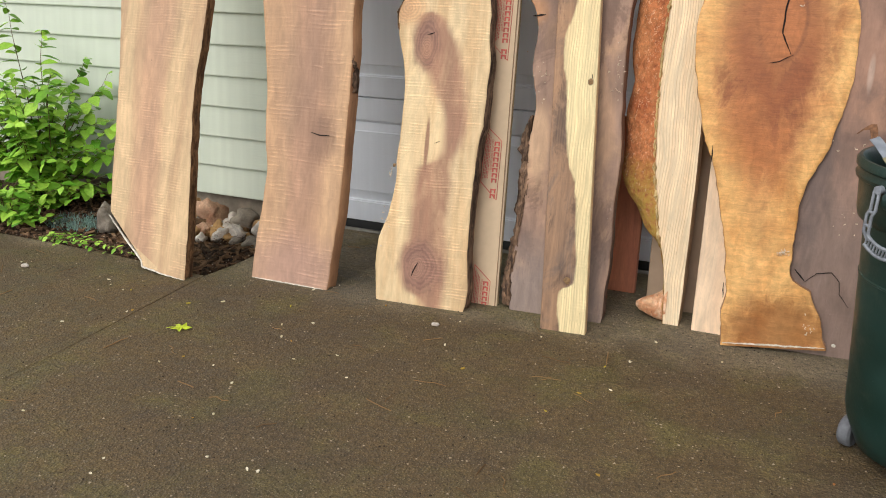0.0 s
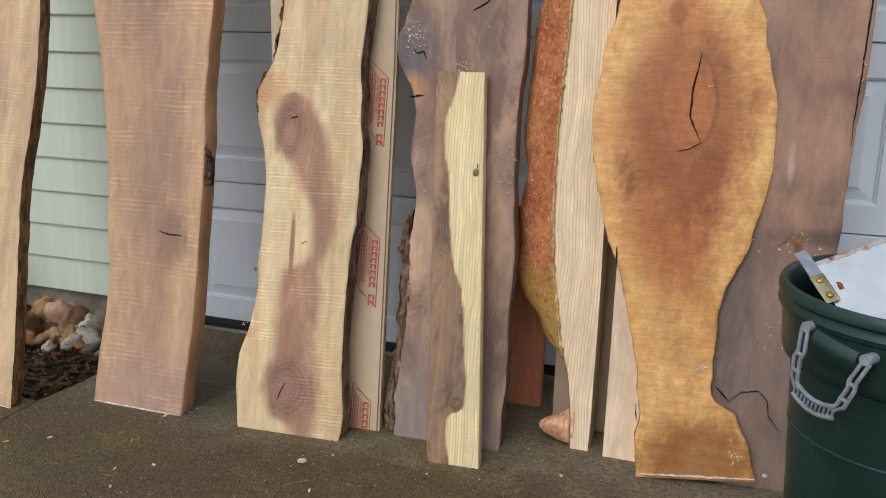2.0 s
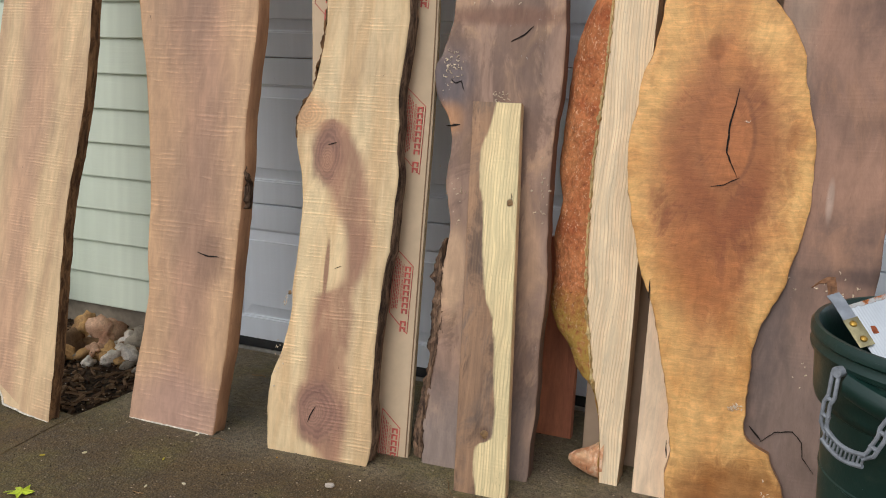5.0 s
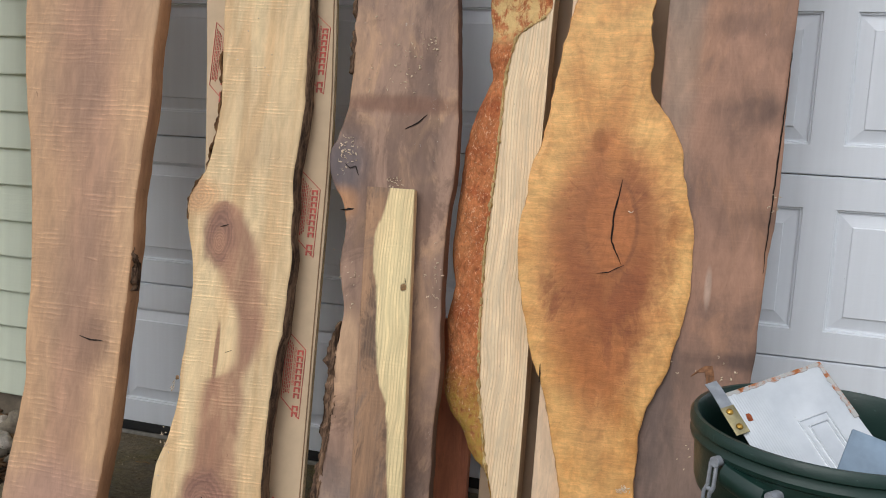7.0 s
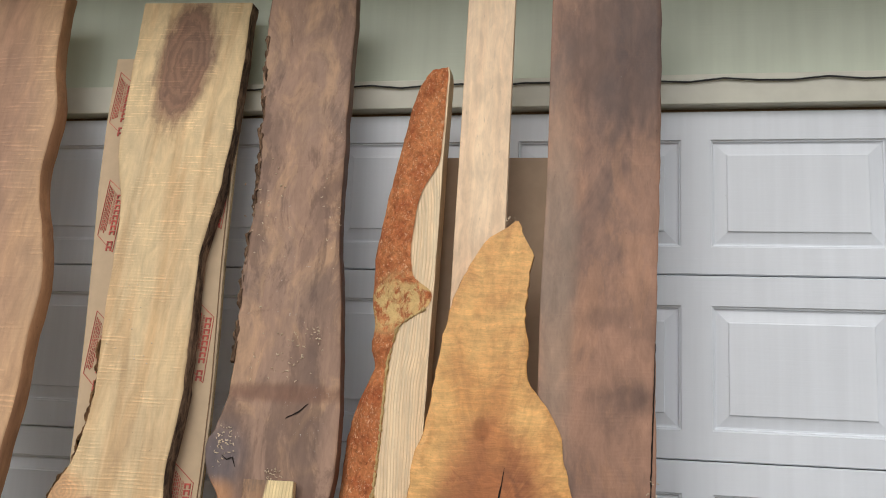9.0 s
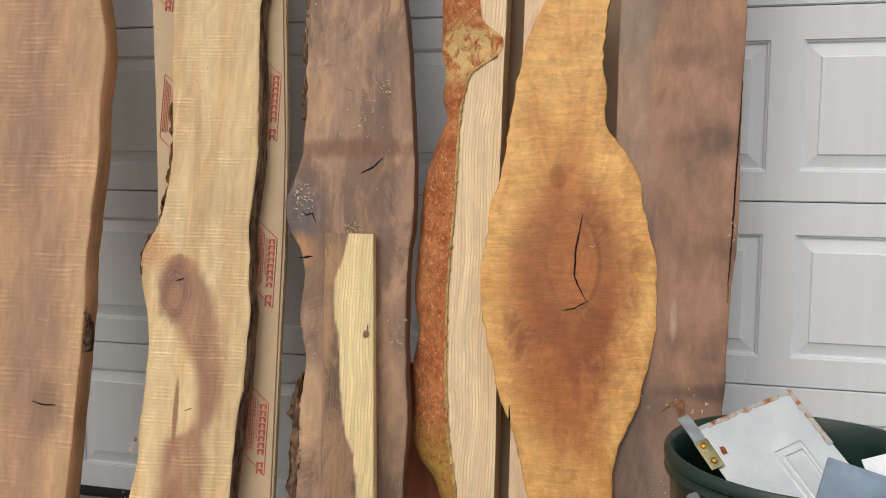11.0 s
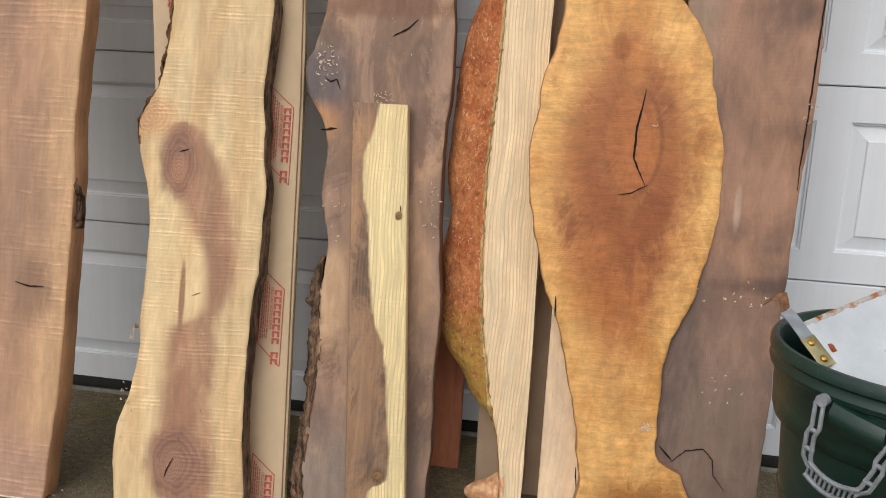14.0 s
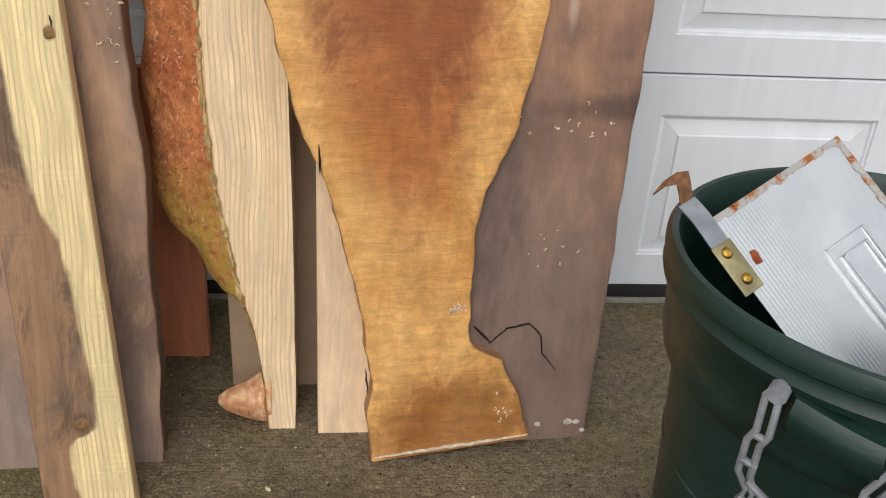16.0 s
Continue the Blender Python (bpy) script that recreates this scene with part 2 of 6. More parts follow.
def crotch_wood(name):
    """Oiled crotch figure: rings and feather streaks around an eye, golden rim, brown flame below."""
    g = Graph(name, 0.45, 0.0, 0.45)
    p = g.scaled(g.co(), (1, 1, 1), (4.2, 1.0, 2.2))
    x, y, z = g.xyz(g.co())
    u, v, _ = g.xyz(g.uv())
    big = g.noise(g.scaled(p, (7, 7, 4.5)), 1.0, 5, 0.65, 0.6)
    mid = g.noise(g.scaled(p, (26, 26, 20)), 1.0, 5, 0.66, 0.8)
    dx = g.m("SUBTRACT", x, -0.095)
    dz = g.m("SUBTRACT", z, 0.97)
    ex, ez = g.m("DIVIDE", dx, 0.062), g.m("DIVIDE", dz, 0.115)
    r = g.m("SQRT", g.m("ADD", g.m("MULTIPLY", ex, ex), g.m("MULTIPLY", ez, ez)))
    r = g.m("ADD", r, g.m("MULTIPLY", g.m("SUBTRACT", big, 0.5), 0.6))
    ang = g.m("ARCTAN2", dx, dz)
    feather = g.noise(g.vec(g.m("MULTIPLY", g.m("ABSOLUTE", ang), 16.0), g.m("MULTIPLY", r, 0.9), 0.0), 1.0, 5, 0.65, 0.8)
    bend = g.m("MULTIPLY", g.m("SUBTRACT", big, 0.5), 5.0)
    ripple = g.noise(g.scaled(p, (11, 11, 80), g.vec(0.0, 0.0, bend)), 1.0, 5, 0.66, 0.7)
    scratch = g.noise(g.scaled(p, (20, 20, 420)), 1.0, 3, 0.6, 0.3)
    col = g.mix(g.ramp(big, 0.3, 0.7), lin(214, 152, 86), lin(232, 184, 116))
    flame_l = g.bound(z, [(0, -0.108), (0.198, -0.098), (0.44, -0.138), (0.586, -0.208), (0.734, -0.259), (0.884, -0.269), (1.034, -0.24), (1.186, -0.18), (1.289, -0.11), (1.722, -0.1)])
    flame_r = g.bound(z, [(0, -0.01), (0.198, -0.049), (0.44, -0.04), (0.587, 0.01), (0.736, 0.05), (0.885, 0.055), (1.036, 0.041), (1.187, -0.039), (1.289, -0.1), (1.722, -0.1)])
    wob = g.m("ADD", x, g.m("MULTIPLY", g.m("SUBTRACT", big, 0.5), 0.11))
    wob = g.m("ADD", wob, g.m("MULTIPLY", g.m("SUBTRACT", mid, 0.5), 0.05))
    flame = g.m("MULTIPLY", g.ramp(g.m("SUBTRACT", wob, flame_l), -0.05, 0.08), g.ramp(g.m("SUBTRACT", flame_r, wob), -0.05, 0.08))
    high = g.ramp(z, 0.25, 0.62, 0.35, 1.0)
    # smoky crescents beside the eye and a reddish V under it
    vx = g.m("ABSOLUTE", dx)
    crescent = g.m("MULTIPLY", g.ramp(g.m("ABSOLUTE", g.m("SUBTRACT", g.m("ADD", r, g.m("MULTIPLY", g.m("SUBTRACT", mid, 0.5), 1.6)), 1.9)), 1.0, 0.1), g.ramp(dz, 0.16, 0.02))
    arm = g.m("ABSOLUTE", g.m("SUBTRACT", g.m("MULTIPLY_ADD", vx, 1.5, -0.24), g.m("ADD", dz, g.m("MULTIPLY", g.m("SUBTRACT", big, 0.5), 0.22))))
    vee = g.m("MULTIPLY", g.ramp(arm, 0.09, 0.015), g.m("MULTIPLY", g.ramp(vx, 0.15, 0.05), g.ramp(dz, 0.0, -0.1)))
    tongue = g.m("MULTIPLY", g.ramp(g.m("ABSOLUTE", g.m("ADD", dx, g.m("MULTIPLY", g.m("SUBTRACT", big, 0.5), 0.08))), 0.05, 0.0), g.m("MULTIPLY", g.ramp(dz, 0.08, 0.16), g.ramp(dz, 0.42, 0.2)))
    col = g.mix(g.m("MULTIPLY", g.m("MULTIPLY", flame, high), 0.9), col, lin(176, 106, 60))
    deep = g.ramp(g.m("MULTIPLY", flame, g.ramp(g.m("MULTIPLY_ADD", feather, 0.35, g.m("MULTIPLY", big, 0.65)), 0.40, 0.62)), 0.3, 0.9)
    band = g.m("MULTIPLY", g.ramp(z, 0.5, 0.7), g.ramp(z, 1.25, 1.0))
    col = g.mix(g.m("MULTIPLY", g.m("MULTIPLY", deep, band), 0.8), col, lin(128, 74, 46))
    mott = g.ramp(g.noise(g.scaled(p, (17, 17, 11), g.vec(0.0, 0.0, g.m("MULTIPLY", ang, 0.6))), 1.0, 5, 0.62, 1.6), 0.48, 0.66)
    col = g.mix(g.m("MULTIPLY", g.m("MULTIPLY", mott, flame), 0.2), col, lin(140, 82, 46))
    pale = g.ramp(g.noise(g.scaled(p, (14, 14, 9)), 1.0, 5, 0.62, 1.2), 0.52, 0.68)
    col = g.mix(g.m("MULTIPLY", g.m("MULTIPLY", pale, g.m("SUBTRACT", 1.0, flame)), 0.4), col, lin(232, 182, 110))
    halo = g.m("MULTIPLY", g.m("MULTIPLY", g.ramp(r, 1.9, 1.1), g.ramp(r, 0.85, 1.05)), g.ramp(mid, 0.3, 0.6, 0.45, 1.0))
    col = g.mix(g.m("MULTIPLY", halo, 0.25), col, lin(124, 80, 52))
    col = g.mix(g.m("MULTIPLY", crescent, 0.4), col, lin(146, 88, 52))
    col = g.mix(g.m("MULTIPLY", vee, 0.6), col, lin(146, 82, 46))
    col = g.mix(g.m("MULTIPLY", tongue, 0.45), col, lin(206, 140, 78))
    eye = g.ramp(r, 1.12, 0.8)
    wave = g.m("MULTIPLY_ADD", g.m("SINE", g.m("MULTIPLY", r, 36.0)), 0.2, 0.5)
    col = g.mix(g.m("MULTIPLY", eye, 0.35), col, g.tone(lin(178, 108, 62), wave, 0.93, 1.06))
    rim = g.m("MULTIPLY", g.ramp(g.m("ABSOLUTE", g.m("SUBTRACT", r, 1.02)), 0.14, 0.02), g.ramp(dx, -0.02, 0.04, 0.1, 0.4))
    col = g.mix(rim, col, lin(104, 64, 42))
    sx, sz = g.m("DIVIDE", g.m("SUBTRACT", x, 0.0), 0.16), g.m("DIVIDE", g.m("SUBTRACT", z, 0.05), 0.12)
    rs = g.m("ADD", g.m("SQRT", g.m("ADD", g.m("MULTIPLY", sx, sx), g.m("MULTIPLY", sz, sz))), g.m("MULTIPLY", g.m("SUBTRACT", mid, 0.5), 0.9))
    col = g.mix(g.ramp(rs, 1.4, 0.55, 0.0, 0.75), col, lin(132, 76, 32))
    kx, kz = g.m("DIVIDE", g.m("SUBTRACT", x, -0.135), 0.022), g.m("DIVIDE", g.m("SUBTRACT", z, 1.177), 0.03)
    rk = g.m("ADD", g.m("SQRT", g.m("ADD", g.m("MULTIPLY", kx, kx), g.m("MULTIPLY", kz, kz))), g.m("MULTIPLY", g.m("SUBTRACT", mid, 0.5), 0.9))
    col = g.mix(g.ramp(rk, 1.3, 0.6, 0.0, 0.6), col, lin(146, 84, 36))
    col = g.tone(col, feather, 0.9, 1.09)
    col = g.tone(col, ripple, 0.84, 1.15)
    col = g.tone(col, scratch, 0.94, 1.06)
    chat = g.noise(g.scaled(p, (60, 60, 46)), 1.0, 5, 0.7, 0.8)
    col = g.tone(col, chat, 0.92, 1.08)
    col = g.tone(col, mid, 0.88, 1.1)
    col = g.tone(col, big, 0.9, 1.08)
    speck = g.ramp(g.noise(g.scaled(p, (240, 240, 150)), 1.0, 3, 0.6), 0.64, 0.74)
    col = g.mix(g.m("MULTIPLY", speck, 0.35), col, (0.09, 0.045, 0.02, 1))
    nick = g.ramp(g.noise(g.scaled(p, (46, 46, 60)), 1.0, 4, 0.6, 1.2), 0.71, 0.76)
    col = g.mix(g.m("MULTIPLY", nick, 0.6), col, (0.07, 0.035, 0.015, 1))
    return g.done(g.muted(col, 1.0), g.m("ADD", g.m("MULTIPLY", scratch, 0.6), ripple), 0.0012, 0.5, g.ramp(big, 0.3, 0.7, 0.36, 0.58))


def bark(name, dark, pale, lichen=None, scale=1.0, rough=0.9):
    g = Graph(name, rough, 0.0, 0.2)
    p = g.co()
    plates = g.cells(g.scaled(p, (55 * scale, 55 * scale, 22 * scale)), 1.0, "F1")
    n1 = g.noise(g.scaled(p, (60 * scale, 60 * scale, 14 * scale)), 1.0, 6, 0.7, 0.8)
    n2 = g.noise(p, 9.0 * scale, 4)
    col = g.mix(g.ramp(n1, 0.35, 0.68), dark, pale)
    col = g.tone(col, n2, 0.7, 1.25)
    if lichen:
        f = g.ramp(g.noise(g.scaled(p, (22, 22, 14)), 1.0, 6, 0.7, 0.6), lichen[0], lichen[0] + 0.06)
        col = g.mix(f, col, lichen[1])
    return g.done(col, g.m("ADD", n1, g.m("MULTIPLY", plates, 0.6)), 0.008, 0.9)


# ---- mesh helpers ----
def finish(bm, smooth=True):
    bmesh.ops.recalc_face_normals(bm, faces=bm.faces)
    for f in bm.faces:
        f.smooth = smooth


def part(name, bm, material, parent=None, label="", smooth=True, sharp=40):
    finish(bm, smooth)
    me = bpy.data.meshes.new(name)
    bm.to_mesh(me)
    bm.free()
    if smooth and sharp:
        me.set_sharp_from_angle(angle=radians(sharp))
    for mt in material if isinstance(material, (list, tuple)) else [material]:
        me.materials.append(mt)
    ob = new(name, me)
    ob.parent = parent
    if label:
        tagged(ob, label)
    return ob


def thing(name, m, label, category, group="", kind=""):
    ob = new(name)
    ob.empty_display_size = 0.1
    ob.matrix_world = m
    return tagged(ob, label, category, group, kind)


def box(bm, x0, x1, y0, y1, z0, z1, bevel=0.0):
    vs = [bm.verts.new((x, y, z)) for x in (x0, x1) for y in (y0, y1) for z in (z0, z1)]
    fs = [bm.faces.new([vs[i] for i in q]) for q in ((0, 1, 3, 2), (4, 6, 7, 5), (0, 4, 5, 1), (2, 3, 7, 6), (0, 2, 6, 4), (1, 5, 7, 3))]
    if bevel:
        es = list({e for f in fs for e in f.edges})
        bmesh.ops.bevel(bm, geom=es, offset=bevel, segments=2, affect="EDGES", profile=0.5)
    return bm


def lathe(bm, profile, n=64, centre=(0, 0)):
    rings = [[bm.verts.new((centre[0] + r * math.cos(2 * math.pi * i / n), centre[1] + r * math.sin(2 * math.pi * i / n), z)) for i in range(n)] for r, z in profile]
    for a, b in zip(rings, rings[1:]):
        for i in range(n):
            bm.faces.new((a[i], a[(i + 1) % n], b[(i + 1) % n], b[i]))
    return rings


def tube(bm, pts, radii, n=8):
    pts = [Vector(p) for p in pts]
    rings = []
    for i, p in enumerate(pts):
        d = (pts[min(i + 1, len(pts) - 1)] - pts[max(i - 1, 0)]).normalized()
        a = d.orthogonal().normalized()
        b = d.cross(a)
        r = radii if isinstance(radii, (int, float)) else radii[i]
        rings.append([bm.verts.new(p + r * (math.cos(t) * a + math.sin(t) * b)) for t in np.linspace(0, 2 * math.pi, n, endpoint=False)])
    for a, b in zip(rings, rings[1:]):
        for i in range(n):
            bm.faces.new((a[i], a[(i + 1) % n], b[(i + 1) % n], b[i]))
    bm.faces.new(rings[0])
    bm.faces.new(rings[-1])


def curve(rows, col):
    """A smooth function of height through the rows' values."""
    zs, vs = np.array([r[0] for r in rows], float), np.array([r[col] for r in rows], float)
    tang = np.gradient(vs, zs)

    def at(z):
        z = min(max(z, zs[0]), zs[-1])
        i = min(max(int(np.searchsorted(zs, z)) - 1, 0), len(zs) - 2)
        h = zs[i + 1] - zs[i]
        t = (z - zs[i]) / h
        return float((2 * t ** 3 - 3 * t * t + 1) * vs[i] + (t ** 3 - 2 * t * t + t) * h * tang[i] + (3 * t * t - 2 * t ** 3) * vs[i + 1] + (t ** 3 - t * t) * h * tang[i + 1])
    return at


def ragged(z, seed, amp):
    return amp * (noise.noise((seed, z * 14, 0)) + 0.6 * noise.noise((seed, z * 45, 3)) + 0.35 * noise.noise((seed, z * 140, 7)))


def lean_pose(x0, y0, lean, turn):
    return pose(x0, y0, 0, -math.degrees(math.atan(lean)), 0, math.degrees(math.atan(turn)))


def slab(name, label, place, rows, thick, front, sides, left="sawn", right="sawn", flare=(0.0, 0.0), rough=(0.0, 0.0), bottom=None, top=None, steps=110, group="boards leaning on the garage", end=None, cat="wood slab", bow=0.0, category_part="board"):
    """A leaning board from its outline: rows of height, left and right edge in the place's x.
    sides: materials of left and right edge. flare: how much wider the back is on each side."""
    x0, y0, lean, turn = place
    root = thing(name, lean_pose(*place), label, cat, group)
    lf, rf = curve(rows, 1), curve(rows, 2)
    h0, h1 = rows[0][0], rows[-1][0]
    hs = np.linspace(h0, h1, steps + 1)
    cols = np.concatenate([[0, 0.012], np.linspace(0.05, 0.95, 15), [0.988, 1]])
    bm = bmesh.new()
    uv = bm.loops.layers.uv.new("UVMap")
    seed = x0 * 7.3 + 11

    def shift(x, h, back):
        g = (h - h0) / (h1 - h0)
        z = h
        if bottom:
            z += float(np.interp(x, bottom[0], bottom[1])) * (1 - g) ** 9
        if top:
            z += float(np.interp(x, top[0], top[1])) * g ** 9
        return z + (lean * thick * (1 - g) ** 20 if back else 0)

    F, L, R, B = [], [], [], []
    for h in hs:
        l, r = lf(h) - x0 + ragged(h, seed, rough[0]), rf(h) - x0 + ragged(h, seed + 5, rough[1])
        row = []
        for f in cols:
            x = l + (r - l) * f
            y = bow * math.sin(math.pi * (h - h0) / (h1 - h0)) + 0.0015 * noise.noise((x * 4, seed, h * 3))
            if f in (0, 1):
                y += 0.003
            row.append(bm.verts.new((x, y, shift(x + x0, h, False))))
        F.append(row)
        bump = [0.004 * noise.noise((seed, h * 30, k)) for k in range(4)]
        fl = flare[0] * (0.7 + 0.6 * noise.noise((seed, h * 5, 2)))
        fr = flare[1] * (0.7 + 0.6 * noise.noise((seed, h * 5, 9)))
        xl = [l - fl * 0.55 + bump[0] * (left == "bark"), l - fl + bump[1] * (left == "bark"), l - fl * 0.9]
        xr = [r + fr * 0.55 + bump[2] * (right == "bark"), r + fr + bump[3] * (right == "bark"), r + fr * 0.9]
        L.append([row[0]] + [bm.verts.new((a, thick * k, shift(l + x0, h, True))) for a, k in zip(xl, (0.35, 0.75, 1.0))])
        R.append([row[-1]] + [bm.verts.new((a, thick * k, shift(r + x0, h, True))) for a, k in zip(xr, (0.35, 0.75, 1.0))])
    fu = list(cols)
    for i in range(steps):
        for j in range(len(cols) - 1):
            f = bm.faces.new((F[i][j], F[i][j + 1], F[i + 1][j + 1], F[i + 1][j]))
            f.material_index = 0
            for lp, (uu, hh) in zip(f.loops, ((fu[j], hs[i]), (fu[j + 1], hs[i]), (fu[j + 1], hs[i + 1]), (fu[j], hs[i + 1]))):
                lp[uv].uv = (uu, hh)
        for k in range(3):
            f = bm.faces.new((L[i][k + 1], L[i][k], L[i + 1][k], L[i + 1][k + 1]))
            f.material_index = 1
            f = bm.faces.new((R[i][k], R[i][k + 1], R[i + 1][k + 1], R[i + 1][k]))
            f.material_index = 2
        f = bm.faces.new((R[i][3], L[i][3], L[i + 1][3], R[i + 1][3]))
        f.material_index = 3
    for i in (0, steps):
        f = bm.faces.new([v for v in F[i]] + R[i][1:] + L[i][:0:-1])
        f.material_index = 4
    part(category_part, bm, [front, sides[0], sides[1], front, end or front], root, sharp=50)
    return root


def crack(parent, pts, width, name="crack", mat=None, y=-0.0022, label="dark drying crack"):
    """A tapered, jagged split along points x, z of the board."""
    bm = bmesh.new()
    pts = [Vector((p[0], 0, p[1])) for p in pts]
    fine = []
    for a, b in zip(pts, pts[1:]):
        n = max(2, int((b - a).length / 0.008))
        fine += [a.lerp(b, i / n) for i in range(n)]
    fine.append(pts[-1])
    ring = []
    for i, p in enumerate(fine):
        d = (fine[min(i + 1, len(fine) - 1)] - fine[max(i - 1, 0)]).normalized()
        s = Vector((d.z, 0, -d.x))
        t = i / (len(fine) - 1)
        w = width * 0.5 * (math.sin(math.pi * min(max(t, 0.03), 0.97)) ** 0.6) * (0.8 + 0.5 * noise.noise((p.x * 90, 0, p.z * 90)))
        c = p + s * 0.0018 * noise.noise((p.x * 60, 5, p.z * 60))
        ring.append([bm.verts.new(c + s * w + Vector((0, y, 0))), bm.verts.new(c - s * w + Vector((0, y, 0))), bm.verts.new(c - s * w + Vector((0, 0.004, 0))), bm.verts.new(c + s * w + Vector((0, 0.004, 0)))])
    for a, b in zip(ring, ring[1:]):
        for k in range(4):
            bm.faces.new((a[k], a[(k + 1) % 4], b[(k + 1) % 4], b[k]))
    bm.faces.new(ring[0])
    bm.faces.new(ring[-1])
    return part(name, bm, mat or M_CRACK, parent, label, smooth=False)


# ---- materials ----
M_CRACK = plain("crack_dark", (0.012, 0.008, 0.006, 1), 0.95)


def driveway_material():
    g = Graph("aged_concrete", 0.75, 0.0, 0.45)
    p = g.co()
    x, y, z = g.xyz(p)
    n1 = g.noise(p, 2.3, 5, 0.6)
    n2 = g.noise(p, 9.0, 5, 0.65)
    n3 = g.noise(p, 60.0, 4, 0.7)
    stones = g.cells(p, 150.0)
    tint = g.cells(p, 95.0)
    damp = lin(86, 70, 44)
    dry = lin(118, 106, 84)
    edge = g.m("ADD", y, g.m("MULTIPLY", g.m("SUBTRACT", n1, 0.5), 0.35))
    edge = g.m("ADD", edge, g.m("MULTIPLY", g.m("SUBTRACT", n2, 0.5), 0.12))
    f = g.ramp(edge, 3.08, 3.34)
    col = g.mix(f, damp, dry)
    moss = g.ramp(g.noise(p, 3.4, 6, 0.7), 0.46, 0.66)
    col = g.mix(g.m("MULTIPLY", moss, 0.7), col, lin(92, 84, 44))
    dirt = g.ramp(g.noise(p, 1.1, 6, 0.7), 0.44, 0.64)
    col = g.mix(g.m("MULTIPLY", dirt, 0.45), col, lin(62, 52, 42))
    col = g.tone(col, n2, 0.78, 1.2)
    col = g.tone(col, n3, 0.55, 1.42)
    grit = g.noise(p, 260.0, 3, 0.7)
    col = g.tone(col, grit, 0.5, 1.55)
    col = g.mix(g.ramp(stones, 0.30, 0.10, 0.0, 0.6), col, lin(148, 134, 106))
    col = g.mix(g.ramp(tint, 0.2, 0.05, 0.0, 0.7), col, lin(46, 40, 34))
    brush = g.noise(g.scaled(p, (4, 260, 1)), 1.0, 2)
    h = g.m("ADD", g.m("ADD", n3, g.m("MULTIPLY", stones, -0.7)), g.m("MULTIPLY", g.m("MULTIPLY", brush, f), 0.7))
    rough = g.ramp(n2, 0.3, 0.7, 0.55, 0.9)
    return g.done(col, h, 0.004, 1.0, rough)


M_DRIVE = driveway_material()
M_THRESH = plain("threshold_concrete", lin(150, 146, 138), 0.85, 0, 60, 0.18, 0.002)


def soil_material():
    g = Graph("mulch_soil", 0.95, 0.0, 0.2)
    n1 = g.noise(g.co(), 40.0, 6, 0.75)
    n2 = g.noise(g.co(), 4.0, 4)
    col = g.mix(g.ramp(n1, 0.35, 0.65), lin(38, 30, 24), lin(92, 74, 56))
    return g.done(g.tone(col, n2, 0.75, 1.2), n1, 0.02, 1.0)


M_SOIL = soil_material()


def siding_material():
    g = Graph("green_siding_paint", 0.5, 0.0, 0.4)
    p = g.co()
    grainy = g.noise(g.scaled(p, (5, 60, 120)), 1.0, 5, 0.6, 0.5)
    n = g.noise(p, 2.0, 4)
    streak = g.noise(g.scaled(p, (22, 4, 1.2)), 1.0, 4)
    col = g.tone(lin(205, 212, 194), n, 0.93, 1.05)
    col = g.tone(col, streak, 0.95, 1.03)
    return g.done(col, grainy, 0.0012, 0.45)


M_SIDING = siding_material()
M_TRIM = plain("cream_trim_paint", lin(212, 210, 196), 0.5, 0, 14, 0.05)


def door_material():
    g = Graph("white_steel_door", 0.42, 0.0, 0.45)
    p = g.co()
    grainy = g.noise(g.scaled(p, (6, 90, 150)), 1.0, 5, 0.6, 0.6)
    n = g.noise(p, 1.7, 5)
    drip = g.noise(g.scaled(p, (30, 5, 1.0)), 1.0, 4)
    col = g.tone(lin(226, 231, 238), n, 0.95, 1.03)
    col = g.tone(col, drip, 0.96, 1.02)
    speck = g.ramp(g.noise(p, 55.0, 3, 0.7), 0.72, 0.78)
    col = g.mix(g.m("MULTIPLY", speck, 0.25), col, lin(120, 115, 105))
    return g.done(col, grainy, 0.0007, 0.4)


M_DOOR = door_material()
M_SEAL = plain("black_rubber_seal", (0.02, 0.02, 0.02, 1), 0.7)
M_FOUND = plain("foundation_concrete", lin(140, 128, 112), 0.9, 0, 20, 0.25, 0.002)

# ---- ground, driveway, bed ----
bm = bmesh.new()
box(bm, -400, 400, -400, 400, -0.6, -0.035)
tagged(part("ground", bm, M_SOIL, smooth=False), "dark bare soil around the driveway", "ground", kind="structure")


def concrete(name, outline, z1, z0, label, mat):
    bm = bmesh.new()
    top = [bm.verts.new((x, y, z1)) for x, y in outline]
    bot = [bm.verts.new((x, y, z0)) for x, y in outline]
    n = len(top)
    cap = bm.faces.new(top)
    bm.faces.new(bot)
    for i in range(n):
        bm.faces.new((top[i], top[(i + 1) % n], bot[(i + 1) % n], bot[i]))
    bmesh.ops.bevel(bm, geom=list(cap.edges), offset=0.0015, segments=2, affect="EDGES")
    return tagged(part(name, bm, mat, smooth=False), label, "driveway", kind="structure")


